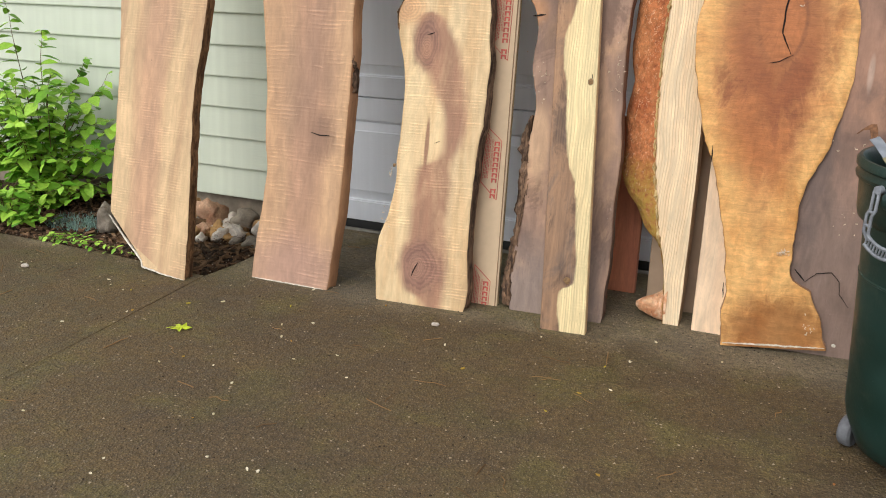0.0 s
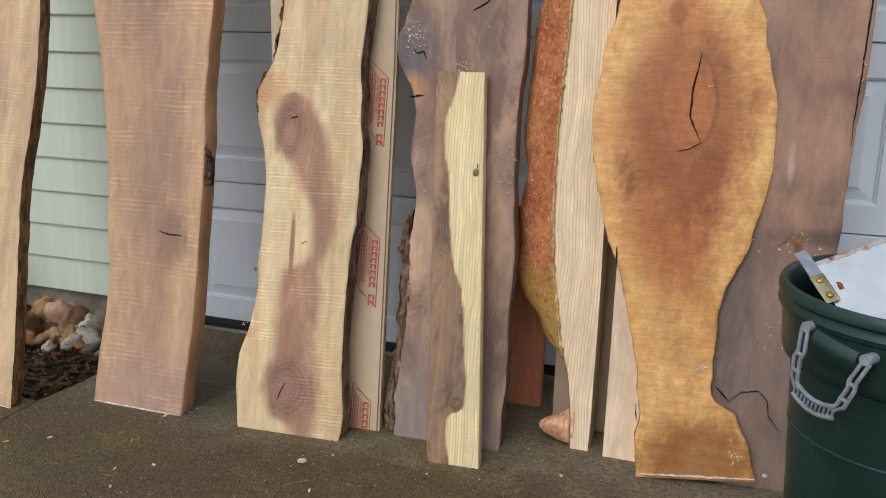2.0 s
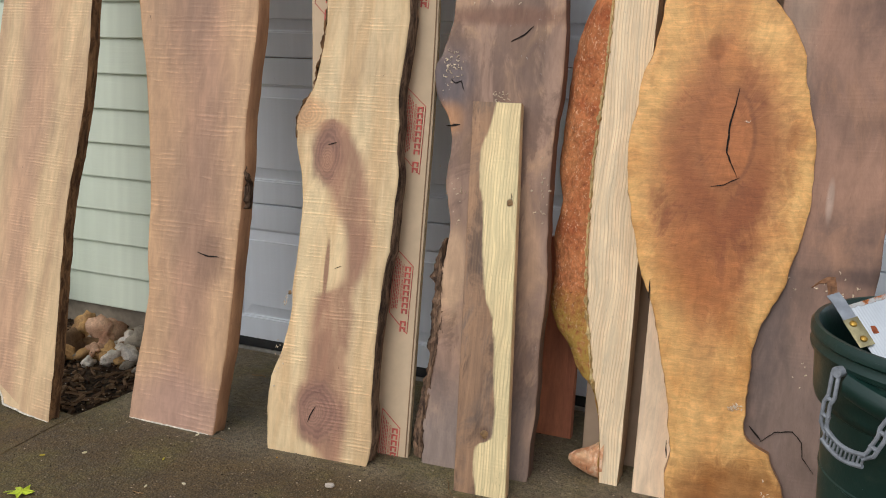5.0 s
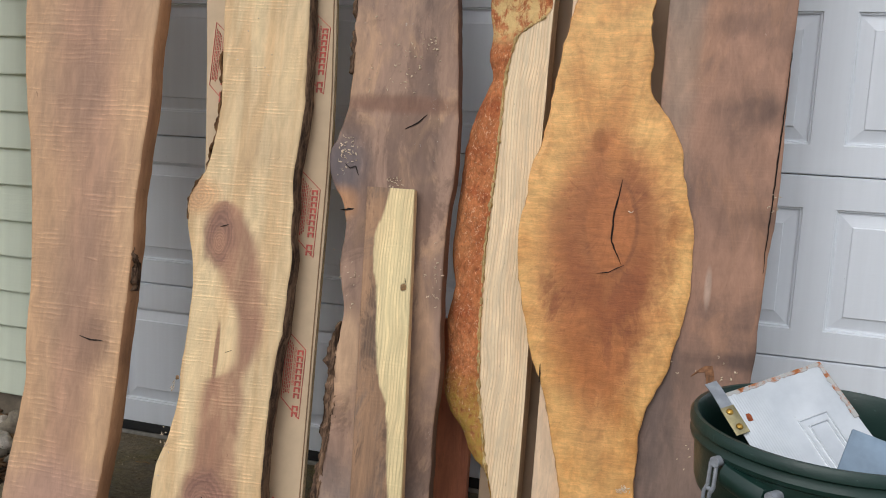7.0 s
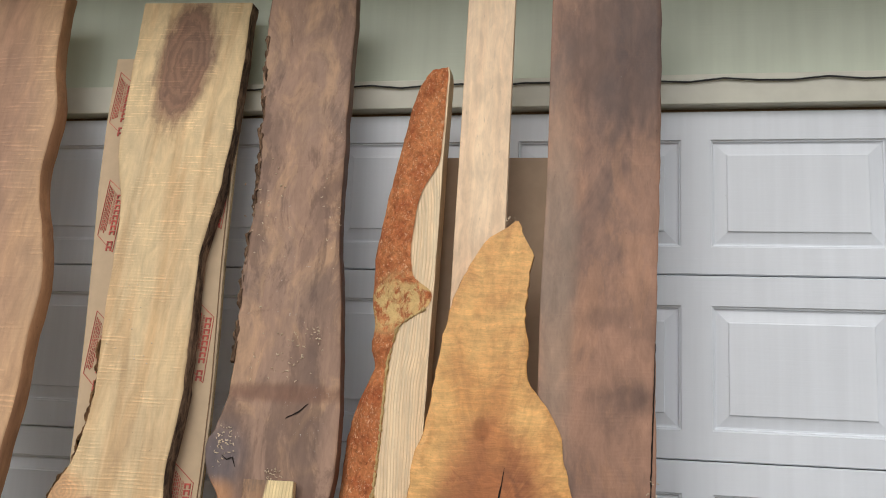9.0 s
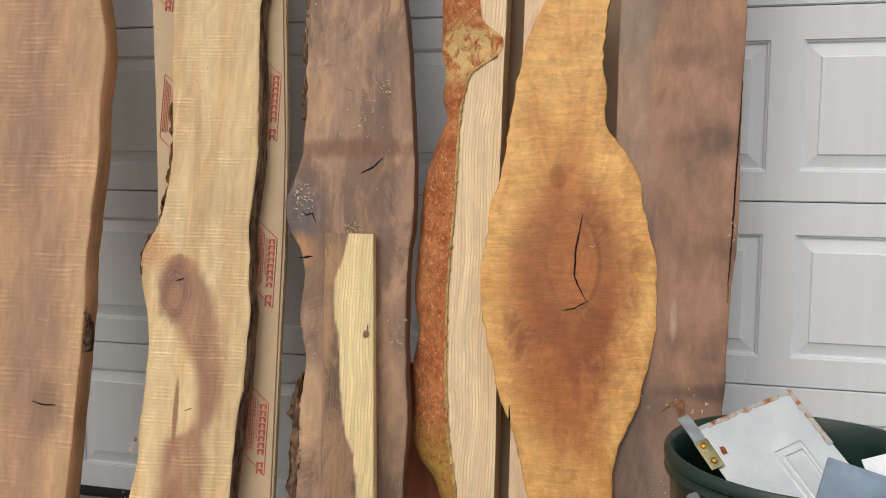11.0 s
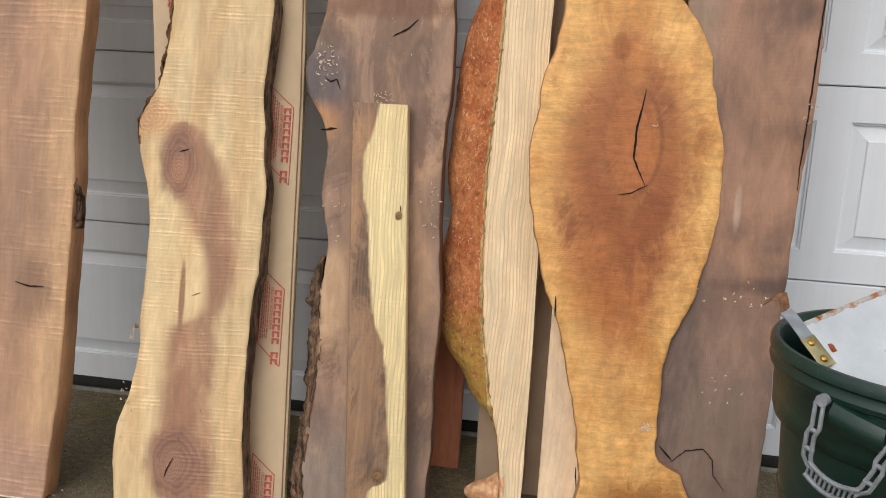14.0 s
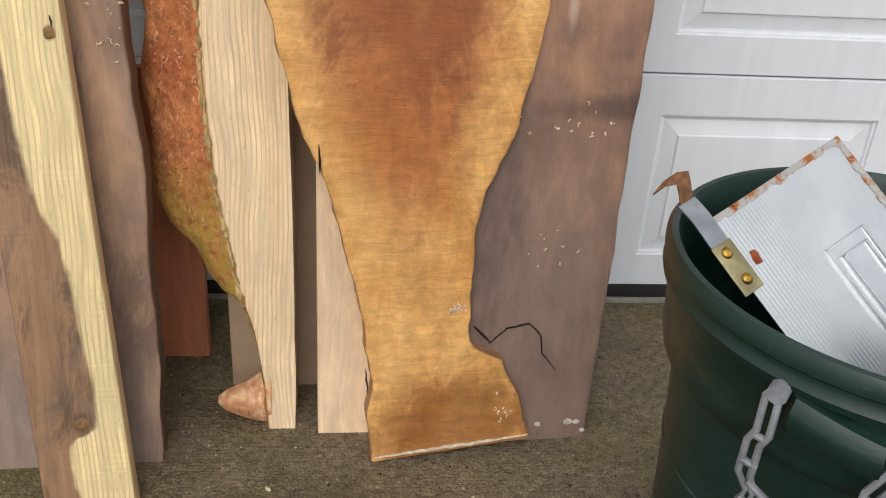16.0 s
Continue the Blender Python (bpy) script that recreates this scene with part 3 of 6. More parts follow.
concrete("driveway", [(-1.9, -14), (7, -14), (7, 3.905), (-1.93, 3.905), (-1.935, 3.3), (-1.955, 3.15), (-1.9, 2.4)], 0.0, -0.06, "damp brown-grey aged concrete driveway with moss stains", M_DRIVE)
concrete("driveway_strip", [(-9, -14), (-1.9025, -14), (-1.9025, 2.4), (-1.9575, 3.15), (-2.5, 3.19), (-9, 3.19)], 0.0, -0.06, "damp brown-grey concrete strip beside the planting bed", M_DRIVE)
concrete("threshold", [(-2.05, 3.911), (7, 3.911), (7, 4.3), (-2.05, 4.3)], 0.008, -0.06, "pale concrete threshold under the garage door", M_THRESH)

# ---- house wall ----
bm = bmesh.new()
box(bm, -9, -2.02, 3.955, 4.12, -0.1, 0.068)
tagged(part("foundation", bm, M_FOUND, smooth=False), "stained bare concrete foundation under the siding", "foundation", kind="structure")
wall = thing("wall_siding", pose(0, 0, 0), "sage green horizontal lap siding on the house wall", "wall", kind="structure")
bm = bmesh.new()
box(bm, -9, -2.02, 3.945, 4.12, 0.068, 3.2)
part("sheathing", bm, M_SIDING, wall, smooth=False)
LAP = 0.1358
bm = bmesh.new()
prof = [(3.943, LAP + 0.012), (3.936, LAP + 0.012), (3.921, 0.004), (3.922, 0.0), (3.934, 0.0), (3.943, 0.06)]
ends = [[bm.verts.new((x, y, z)) for y, z in prof] for x in (-9, -2.15)]
for i in range(len(prof)):
    j = (i + 1) % len(prof)
    bm.faces.new((ends[0][i], ends[0][j], ends[1][j], ends[1][i]))
bm.faces.new(ends[0])
bm.faces.new(ends[1])
first = part("siding_board", bm, M_SIDING, wall, smooth=False)
first.location.z = 0.068
for k in range(1, 22):
    ob = new("siding_board", first.data)
    ob.parent = wall
    ob.location.z = 0.068 + k * LAP
bm = bmesh.new()
box(bm, -2.15, -2.02, 3.905, 4.1, 0.03, 2.16, 0.003)
tagged(part("door_trim", bm, M_TRIM, smooth=False), "cream painted upright trim beside the garage door", "trim", kind="structure")
bm = bmesh.new()
box(bm, -2.15, 7, 3.875, 4.1, 2.16, 2.255, 0.003)
tagged(part("header_trim", bm, M_TRIM, smooth=False), "cream painted header board over the garage door", "trim", kind="structure")
# Brown strip stands in for the shadow band below the header board.
bm = bmesh.new()
box(bm, -2.03, 7, 3.93, 4.0, 2.135, 2.165, 0.002)
tagged(part("header_shade", bm, plain("shade_brown", lin(128, 104, 80), 0.8), smooth=False), "brown strip painted as the shade under the header board", "trim", kind="structure")
bm = bmesh.new()
box(bm, -2.15, 7, 3.93, 4.12, 2.255, 3.2)
tagged(part("wall_gable", bm, M_SIDING, smooth=False), "sage green wall above the garage door", "wall", kind="structure")
bm = bmesh.new()
box(bm, -9, 7, 3.35, 4.12, 2.86, 2.9)
box(bm, -9, 7, 3.32, 3.35, 2.8, 2.98)
tagged(part("eave", bm, M_TRIM, smooth=False), "cream painted roof eave over the wall", "eave", kind="structure")
# Unseen backing, added to close off the space behind the door.
bm = bmesh.new()
box(bm, -9, 7, 4.3, 4.35, -0.1, 3.2)
tagged(part("added_door_backing", bm, M_FOUND, smooth=False), "unseen plain backing wall added behind the garage door", "wall", kind="structure")

# ---- garage door: four steel sections with raised panels ----
DY = 3.912
PW = 0.498
JOINTS = (0.045, 0.572, 1.101, 1.641, 2.150)
COLS = [0.465 + 0.585 * k for k in range(-4, 11)]
door = thing("door_1", pose(0, 0, 0), "closed white steel garage door with raised panels", "garage door", kind="structure")


def raised_panel(w, h):
    """An embossed panel: a moulded groove, then a sloped rise to a flat field."""
    bm = bmesh.new()
    loops = []
    for inset, y in ((0.0, 0.0), (0.0015, 0.006), (0.006, 0.0065), (0.0085, 0.013), (0.013, 0.0135), (0.0465, 0.0065), (0.0485, 0.002), (0.0505, 0.0015)):
        loops.append([bm.verts.new((x, y, z)) for x, z in ((inset, inset), (w - inset, inset), (w - inset, h - inset), (inset, h - inset))])
    for a, b in zip(loops, loops[1:]):
        for i in range(4):
            bm.faces.new((a[i], a[(i + 1) % 4], b[(i + 1) % 4], b[i]))
    bm.faces.new(loops[-1])
    return bm


panels = {}
for s in range(4):
    z0, z1 = JOINTS[s] + 0.0014, JOINTS[s + 1] - 0.0014
    pz0, pz1 = JOINTS[s] + 0.085, JOINTS[s + 1] - 0.092
    bm = bmesh.new()
    xs = [-2.02] + [v for c in COLS for v in (c, c + PW)] + [6.9]
    zs = [z0, z0 + 0.003, pz0, pz1, z1 - 0.003, z1]
    ys = [0.006, 0, 0, 0, 0, 0.006]
    grid = [[bm.verts.new((x, DY + yy, z)) for x in xs] for z, yy in zip(zs, ys)]
    for i in range(5):
        for j in range(len(xs) - 1):
            if i == 2 and j % 2 == 1:
                continue
            bm.faces.new((grid[i][j], grid[i][j + 1], grid[i + 1][j + 1], grid[i + 1][j]))
    for i, row in ((0, grid[0]), (5, grid[5])):
        b = [bm.verts.new((x, DY + 0.045, zs[i])) for x in xs]
        for j in range(len(xs) - 1):
            bm.faces.new((row[j], row[j + 1], b[j + 1], b[j]))
    sec = part("section", bm, M_DOOR, door, smooth=False)
    mesh = None
    for c in COLS:
        if mesh is None:
            ob = part("panel", raised_panel(PW, pz1 - pz0), M_DOOR, sec, smooth=False)
            mesh = ob.data
        else:
            ob = new("panel", mesh)
            ob.parent = sec
        ob.location = (c, DY, pz0)
bm = bmesh.new()
box(bm, -2.02, 6.9, DY + 0.004, DY + 0.05, 0.009, 0.046, 0.004)
part("bottom_seal", bm, M_SEAL, door, "black rubber bottom seal")

# ---- the boards ----
W1 = wood("walnut_sapwood_pale", lin(216, 180, 128), lin(190, 148, 104), heart=(0.45, 0.17, 0.12, 0.22, lin(196, 150, 110)), kerf=0.5, fibre=0.3, seed=1.0)
W2 = wood("walnut_tan", lin(208, 162, 114), lin(190, 144, 100), heart=(0.55, 0.22, 0.2, 0.3, lin(182, 136, 102)), kerf=0.6, fibre=0.22, pitch=440.0, seed=2.0, edge=(0.5, 0.08, lin(212, 162, 108)),
          spots=[(-0.053, 0.534, 0.05, 0.09, 0.6, lin(132, 96, 74), 0.8), (-0.226, 1.337, 0.09, 0.25, 0.8, lin(158, 118, 92), 0.6), (-0.118, 0.682, 0.09, 0.25, 0.8, lin(164, 124, 96), 0.6), (-0.124, 0.046, 0.2, 0.12, 0.6, lin(186, 142, 118), 0.8)])
W3_L = [(0, 0.037), (0.028, 0.012), (0.057, -0.033), (0.121, -0.05), (0.177, -0.055), (0.22, -0.038), (0.29, -0.036), (0.348, -0.036), (0.449, -0.028), (0.476, 0.007), (0.506, 0.044), (0.545, 0.055), (0.624, 0.051), (0.674, 0.034), (0.703, 0.012), (0.758, -0.014), (0.805, -0.045), (0.851, -0.07), (0.899, -0.08), (0.939, -0.075), (0.968, -0.045), (0.978, 0.015)]
W3_R = [(0, 0.103), (0.079, 0.106), (0.199, 0.103), (0.302, 0.096), (0.414, 0.098), (0.462, 0.093), (0.544, 0.116), (0.625, 0.131), (0.711, 0.119), (0.766, 0.11), (0.813, 0.096), (0.86, 0.079), (0.906, 0.049), (0.945, 0.024), (0.968, -0.01), (0.978, -0.035)]
W3 = wood("maple_spalted", lin(232, 200, 144), lin(206, 160, 102), kerf=0.6, fibre=0.22, seed=3.0, rings=0.16,
          zones=[(W3_L, W3_R, 0.024, lin(164, 110, 78), 0.93)],
          spots=[(-0.033, 0.867, 0.045, 0.085, 0.35, lin(146, 98, 74), 0.85), (-0.032, 0.852, 0.02, 0.035, 0.4, lin(178, 124, 88), 0.7), (0.015, 0.13, 0.075, 0.085, 0.35, lin(144, 98, 78), 0.85), (0, 0.125, 0.03, 0.04, 0.4, lin(170, 120, 92), 0.6),
                 (-0.001, 0.545, 0.008, 0.09, 0.35, lin(146, 98, 70), 0.85), (-0.014, 2.344, 0.095, 0.25, 0.3, lin(140, 96, 70), 0.95), (-0.106, 0.982, 0.06, 0.05, 0.5, lin(206, 140, 76), 0.6)])
W4 = wood("walnut_weathered", lin(164, 128, 104), lin(126, 98, 82), blotch=(9.0, lin(196, 152, 110), 0.75), patch=(7.0, lin(104, 78, 66), 0.55), flecks=1.0, seed=4.0, rough=0.7, kerf=0.1, fibre=0.45, grain=(40, 4),
          spots=[(-0.21, 1.084, 0.06, 0.08, 0.5, lin(100, 92, 96), 0.8), (-0.124, 0.001, 0.24, 0.24, 0.5, lin(142, 124, 114), 0.85), (-0.161, 0.556, 0.035, 0.12, 0.3, lin(206, 164, 122), 0.8), (-0.063, 1.256, 0.2, 0.025, 0.5, lin(128, 88, 66), 0.8), (-0.218, 0.973, 0.05, 0.045, 0.5, lin(190, 132, 80), 0.85), (0.056, 0.607, 0.025, 0.1, 0.4, lin(190, 146, 108), 0.6)])
W5 = wood("plank_two_tone", lin(166, 122, 82), lin(120, 88, 62), seed=5.0, lines=0.4, kerf=0.15, rough=0.6, blotch=(14.0, lin(108, 90, 78), 0.7), patch=(11.0, lin(92, 68, 50), 0.7),
          zones=[([(0, -0.006), (0.106, -0.021), (0.134, -0.012), (0.16, 0.024), (0.194, 0.025), (0.308, 0.013), (0.449, -0.003), (0.528, -0.032), (0.632, -0.05), (0.766, -0.064), (0.84, -0.082), (0.899, -0.085), (0.96, -0.071), (1.046, -0.053)], [(0.0, 0.2), (1.064, 0.2)], 0.005, lin(232, 208, 146), 0.97)],
          spots=[(0.009, 0.78, 0.008, 0.010, 0.3, lin(120, 94, 58), 0.9), (0.002, 0.163, 0.014, 0.018, 0.5, lin(96, 66, 44), 0.95)])
PINE = wood("pine_face", lin(242, 216, 172), lin(232, 196, 146), seed=6.0, grain=(120, 1.2), rough=0.6, lines=0.8, fibre=0.6)
PALE = wood("pale_board", lin(240, 208, 168), lin(230, 192, 150), seed=7.0, grain=(60, 1.5), rough=0.6, fibre=0.4)
W_E = crotch_wood("oiled_crotch")
W_W = wood("walnut_dark_wide", lin(166, 120, 92), lin(134, 98, 78), seed=9.0, rough=0.5, kerf=0.1, fibre=0.4, grain=(36, 9), blotch=(3.4, lin(104, 80, 70), 0.7), patch=(5.0, lin(182, 128, 88), 0.4), flecks=0.25,
           # The dark spot at z 2.21 paints the eave's shade on the slab's top.
           spots=[(-0.133, 0.154, 0.24, 0.42, 0.6, lin(138, 116, 104), 0.85), (-0.058, 2.21, 0.2, 0.25, 0.5, lin(74, 56, 52), 0.7), (-0.233, 0.69, 0.05, 0.4, 0.5, lin(108, 92, 86), 0.8), (-0.033, 1.269, 0.09, 0.04, 0.7, lin(74, 58, 54), 0.45), (-0.112, 1.47, 0.06, 0.03, 0.7, lin(74, 58, 54), 0.4), (-0.014, 1.009, 0.05, 0.025, 0.7, lin(74, 58, 54), 0.4), (-0.044, 0.652, 0.1, 0.02, 0.6, lin(84, 66, 60), 0.6), (-0.232, 1.591, 0.05, 0.5, 0.5, lin(160, 136, 114), 0.6), (-0.123, 0.829, 0.008, 0.05, 0.4, lin(196, 170, 150), 0.5)])
W_RED = wood("red_stained_board", lin(196, 108, 58), lin(148, 76, 42), seed=10.0, rough=0.5, grain=(50, 2))
M_SAWN = wood("sawn_edge_brown", lin(172, 118, 68), lin(136, 88, 52), seed=11.0, grain=(90, 3))
M_SAWN_PALE = wood("sawn_edge_pale", lin(214, 176, 122), lin(170, 124, 80), seed=12.0, grain=(160, 2))
M_SAWN_DARK = wood("sawn_edge_dark", lin(112, 80, 60), lin(76, 54, 44), seed=13.0, grain=(90, 3))
M_BARK = bark("rough_dark_bark", lin(62, 48, 40), lin(146, 116, 92))
M_BARK_BROWN = bark("thin_brown_bark", lin(72, 50, 32), lin(140, 104, 70))
M_WAX = plain("white_end_wax", lin(214, 206, 190), 0.7, 0, 80, 0.25, 0.001)

s1 = slab("live_edge_slab", "pale tan live-edge slab with a clipped, wax-sealed bottom corner, leaning on the siding", (-2.04, 3.078, 0.26, -0.06),
          [(0, -2.383, -1.986), (0.19, -2.39, -1.998), (0.336, -2.397, -2.01), (0.458, -2.399, -2.021), (0.601, -2.406, -2.034), (0.737, -2.413, -2.035), (0.819, -2.421, -2.027), (0.98, -2.438, -2.023), (1.388, -2.455, -2.056), (1.91, -2.479, -2.107), (2.283, -2.493, -2.121)],
          0.04, W1, (M_BARK_BROWN, M_BARK_BROWN), "bark", "bark", (0.0, 0.002), (0.003, 0.004), bottom=((-2.383, -2.196, -2.191, -1.979), (0.2, 0.04, 0.015, 0.0)), end=W1)
s2 = slab("live_edge_slab", "brown tan live-edge slab with faint saw marks, leaning on the garage door", (-1.5, 3.22, 0.205, 0.012),
          [(0, -1.798, -1.481), (0.133, -1.79, -1.47), (0.308, -1.769, -1.458), (0.416, -1.765, -1.455), (0.504, -1.779, -1.455), (0.672, -1.787, -1.454), (0.812, -1.805, -1.455), (0.932, -1.822, -1.463), (1.103, -1.853, -1.46), (1.235, -1.885, -1.455), (1.439, -1.92, -1.466), (1.542, -1.932, -1.462), (1.697, -1.936, -1.495), (1.79, -1.936, -1.526), (1.905, -1.942, -1.557), (2.02, -1.954, -1.56), (2.136, -1.96, -1.56), (2.305, -1.98, -1.605), (2.593, -2.007, -1.634)],
          0.05, W2, (M_SAWN, M_SAWN), "bark", "bark", (0.0, 0.012), (0.002, 0.003), end=M_WAX)
crack(s2, [(-0.093, 0.544), (-0.053, 0.535), (-0.013, 0.537)], 0.005)
s3 = slab("live_edge_slab", "golden spalted maple slab with dark heart figure and bark edge", (-1.15, 3.233, 0.232, 0.07),
          [(0, -1.286, -0.971), (0.043, -1.292, -0.962), (0.105, -1.298, -0.966), (0.202, -1.297, -0.975), (0.31, -1.265, -0.978), (0.407, -1.252, -0.978), (0.476, -1.255, -0.975), (0.55, -1.252, -0.971), (0.634, -1.25, -0.963), (0.738, -1.249, -0.962), (0.833, -1.268, -0.96), (0.897, -1.285, -0.969), (0.983, -1.29, -0.975), (1.043, -1.257, -0.98), (1.154, -1.233, -0.976), (1.276, -1.229, -0.972), (1.377, -1.239, -0.979), (1.49, -1.248, -0.984), (1.593, -1.254, -0.994), (1.737, -1.262, -0.994), (1.851, -1.277, -0.975), (2.007, -1.319, -0.965), (2.165, -1.331, -0.965), (2.333, -1.339, -0.967), (2.588, -1.349, -0.974)],
          0.05, W3, (M_BARK_BROWN, M_BARK), "bark", "bark", (0.004, 0.010), (0.003, 0.004))
s4 = slab("live_edge_slab", "grey-brown weathered walnut slab with flaking bark edge", (-0.63, 3.353, 0.155, 0.065),
          [(0, -0.843, -0.535), (0.088, -0.846, -0.532), (0.143, -0.847, -0.528), (0.24, -0.837, -0.526), (0.39, -0.821, -0.529), (0.547, -0.826, -0.525), (0.626, -0.815, -0.53), (0.665, -0.811, -0.533), (0.725, -0.818, -0.537), (0.834, -0.831, -0.54), (0.934, -0.829, -0.538), (0.984, -0.842, -0.537), (1.044, -0.877, -0.531), (1.105, -0.89, -0.528), (1.165, -0.864, -0.529), (1.236, -0.848, -0.532), (1.398, -0.842, -0.546), (1.531, -0.848, -0.559), (1.684, -0.85, -0.578), (1.829, -0.841, -0.585), (1.974, -0.851, -0.589), (2.109, -0.855, -0.595), (2.256, -0.872, -0.595), (2.53, -0.879, -0.602)],
          0.045, W4, (M_BARK, M_SAWN_DARK), "bark", "bark", (0.01, 0.004), (0.006, 0.003))
crack(s4, [(-0.047, 1.189), (-0.012, 1.208), (0.011, 1.23)], 0.005)
crack(s4, [(-0.213, 0.955), (-0.173, 0.961)], 0.007)
crack(s4, [(-0.21, 1.084), (-0.195, 1.074), (-0.18, 1.079), (-0.169, 1.054)], 0.004)
s5 = slab("short_plank", "short sawn plank, half grey-brown, half yellow, on a dark slab", (-0.63, 3.235, 0.234, 0.07),
          [(0, -0.698, -0.553), (0.487, -0.723, -0.583), (1.044, -0.751, -0.617)], 0.03, W5, (M_SAWN_DARK, M_SAWN_PALE), steps=60, cat="plank")
box1 = slab("acrylic_sheet_stack", "stack of acrylic sheets in printed kraft masking paper", (-0.95, 3.343, 0.21, 0.05),
            [(0, -1.227, -0.89), (0.586, -1.264, -0.904), (1.035, -1.305, -0.913), (1.288, -1.331, -0.924), (1.646, -1.375, -0.955), (1.977, -1.419, -0.975), (2.376, -1.447, -1.001)], 0.022, plain("kraft_paper", lin(196, 172, 142), 0.75, 0, 25, 0.05), [plain("kraft_edge", lin(206, 180, 140), 0.8, 0, 120, 0.2)] * 2, steps=10, cat="sheet stack", category_part="sheet")
E_ROWS = [(0, -0.161, 0.137), (0.054, -0.166, 0.125), (0.102, -0.165, 0.104), (0.15, -0.162, 0.088), (0.198, -0.167, 0.059), (0.212, -0.168, 0.031), (0.246, -0.171, 0.011), (0.285, -0.175, 0.012), (0.372, -0.193, 0.011), (0.459, -0.215, 0.014), (0.548, -0.238, 0.04), (0.587, -0.255, 0.058), (0.646, -0.278, 0.077), (0.745, -0.298, 0.1), (0.835, -0.318, 0.109), (0.925, -0.325, 0.11), (1.025, -0.312, 0.095), (1.106, -0.302, 0.074), (1.165, -0.281, 0.064), (1.208, -0.274, 0.046), (1.252, -0.267, 0.021), (1.289, -0.261, -0.012), (1.32, -0.256, -0.022), (1.351, -0.251, -0.024), (1.401, -0.244, -0.023), (1.451, -0.236, -0.031), (1.501, -0.225, -0.031), (1.55, -0.206, -0.026), (1.6, -0.185, -0.02), (1.65, -0.156, -0.014), (1.687, -0.126, -0.035), (1.712, -0.085, -0.045), (1.731, -0.062, -0.056)]
sE = slab("crotch_slab", "oiled amber crotch slab with a swollen figured middle and a cracked eye", (0, 3.37, 0.1, 0.12),
          E_ROWS, 0.032, W_E, (M_SAWN, M_SAWN), "bark", "bark", (0.002, 0.002), (0.006, 0.008), bottom=((-0.166, 0.14), (0.0, 0.025)), end=M_WAX)
crack(sE, [(-0.074, 1.086), (-0.08, 1.045), (-0.089, 1.005), (-0.091, 0.93), (-0.078, 0.905), (-0.062, 0.873)], 0.0055)
crack(sE, [(-0.121, 0.847), (-0.09, 0.853), (-0.056, 0.873)], 0.003)
sW = slab("wide_slab", "wide dark purple-brown walnut slab standing against the garage door", (0.267, 3.42, 0.08, 0.07),
          [(0, -0.03, 0.249), (0.173, -0.031, 0.254), (0.328, -0.031, 0.26), (0.572, -0.022, 0.265), (0.789, -0.012, 0.274), (0.908, -0.007, 0.278), (1.018, -0.007, 0.289), (1.108, -0.007, 0.291), (1.288, -0.005, 0.29), (1.49, -0.004, 0.294), (1.827, 0.006, 0.305), (2.147, 0.008, 0.312), (2.523, 0.012, 0.316)],
          0.045, W_W, (M_SAWN_DARK, M_SAWN_DARK), "sawn", "bark", (0.0, 0.0), (0.0, 0.003))
crack(sW, [(-0.249, 0.254), (-0.217, 0.221)], 0.005)
crack(sW, [(-0.219, 0.217), (-0.188, 0.247), (-0.147, 0.255), (-0.123, 0.231), (-0.118, 0.192), (-0.089, 0.156)], 0.0028)
sP = slab("pine_board", "pale planed pine board behind the crotch slab", (-0.2, 3.434, 0.086, 0.01), [(0, -0.262, -0.118), (1.187, -0.258, -0.116), (2.436, -0.251, -0.111)], 0.02, PALE, (PALE, PALE), steps=40, cat="board")
sQ = slab("hardboard_sheet", "thin taupe hardboard sheet leaning behind the boards", (-0.4, 3.582, 0.105, 0.01), [(0, -0.439, 0.018), (0.993, -0.449, 0.015), (1.981, -0.454, 0.016)], 0.006, plain("taupe_hardboard", lin(168, 144, 120), 0.7, 0, 18, 0.06), [M_SAWN_DARK] * 2, steps=20, cat="sheet", category_part="sheet")
sR = slab("short_board", "short red-brown stained board behind the slabs", (-0.55, 3.680, 0.06, 0.01), [(0, -0.703, -0.5), (0.297, -0.707, -0.5), (0.615, -0.712, -0.502)], 0.025, W_RED, (W_RED, W_RED), steps=20, cat="board")

# ---- pine log slab with bark ----
PP = (-0.3, 3.447, 0.1, 0.01)
pine = thing("pine_log_slab", lean_pose(*PP), "pine log slab with orange flaking bark beside a pale planed face", "wood slab", "boards leaning on the garage")
PINE_ROWS = [(0, -0.354, -0.354, -0.305), (0.125, -0.365, -0.363, -0.302), (0.203, -0.375, -0.373, -0.303), (0.256, -0.401, -0.387, -0.302), (0.299, -0.448, -0.398, -0.302), (0.358, -0.482, -0.406, -0.302), (0.416, -0.524, -0.416, -0.302), (0.465, -0.543, -0.425, -0.302), (0.573, -0.537, -0.435, -0.304), (0.671, -0.548, -0.44, -0.305), (0.76, -0.534, -0.441, -0.306), (0.829, -0.548, -0.442, -0.307), (0.938, -0.546, -0.439, -0.31), (1.088, -0.536, -0.43, -0.313), (1.208, -0.52, -0.426, -0.314), (1.288, -0.488, -0.424, -0.312), (1.334, -0.468, -0.421, -0.313), (1.389, -0.487, -0.413, -0.312), (1.45, -0.479, -0.392, -0.312), (1.501, -0.491, -0.324, -0.311), (1.541, -0.494, -0.316, -0.31), (1.582, -0.495, -0.367, -0.309), (1.622, -0.497, -0.378, -0.309), (1.704, -0.49, -0.379, -0.308), (1.837, -0.469, -0.36, -0.307), (1.924, -0.455, -0.317, -0.307), (2.002, -0.44, -0.311, -0.305), (2.136, -0.414, -0.308, -0.303), (2.209, -0.386, -0.307, -0.303), (2.235, -0.365, -0.311, -0.307)]
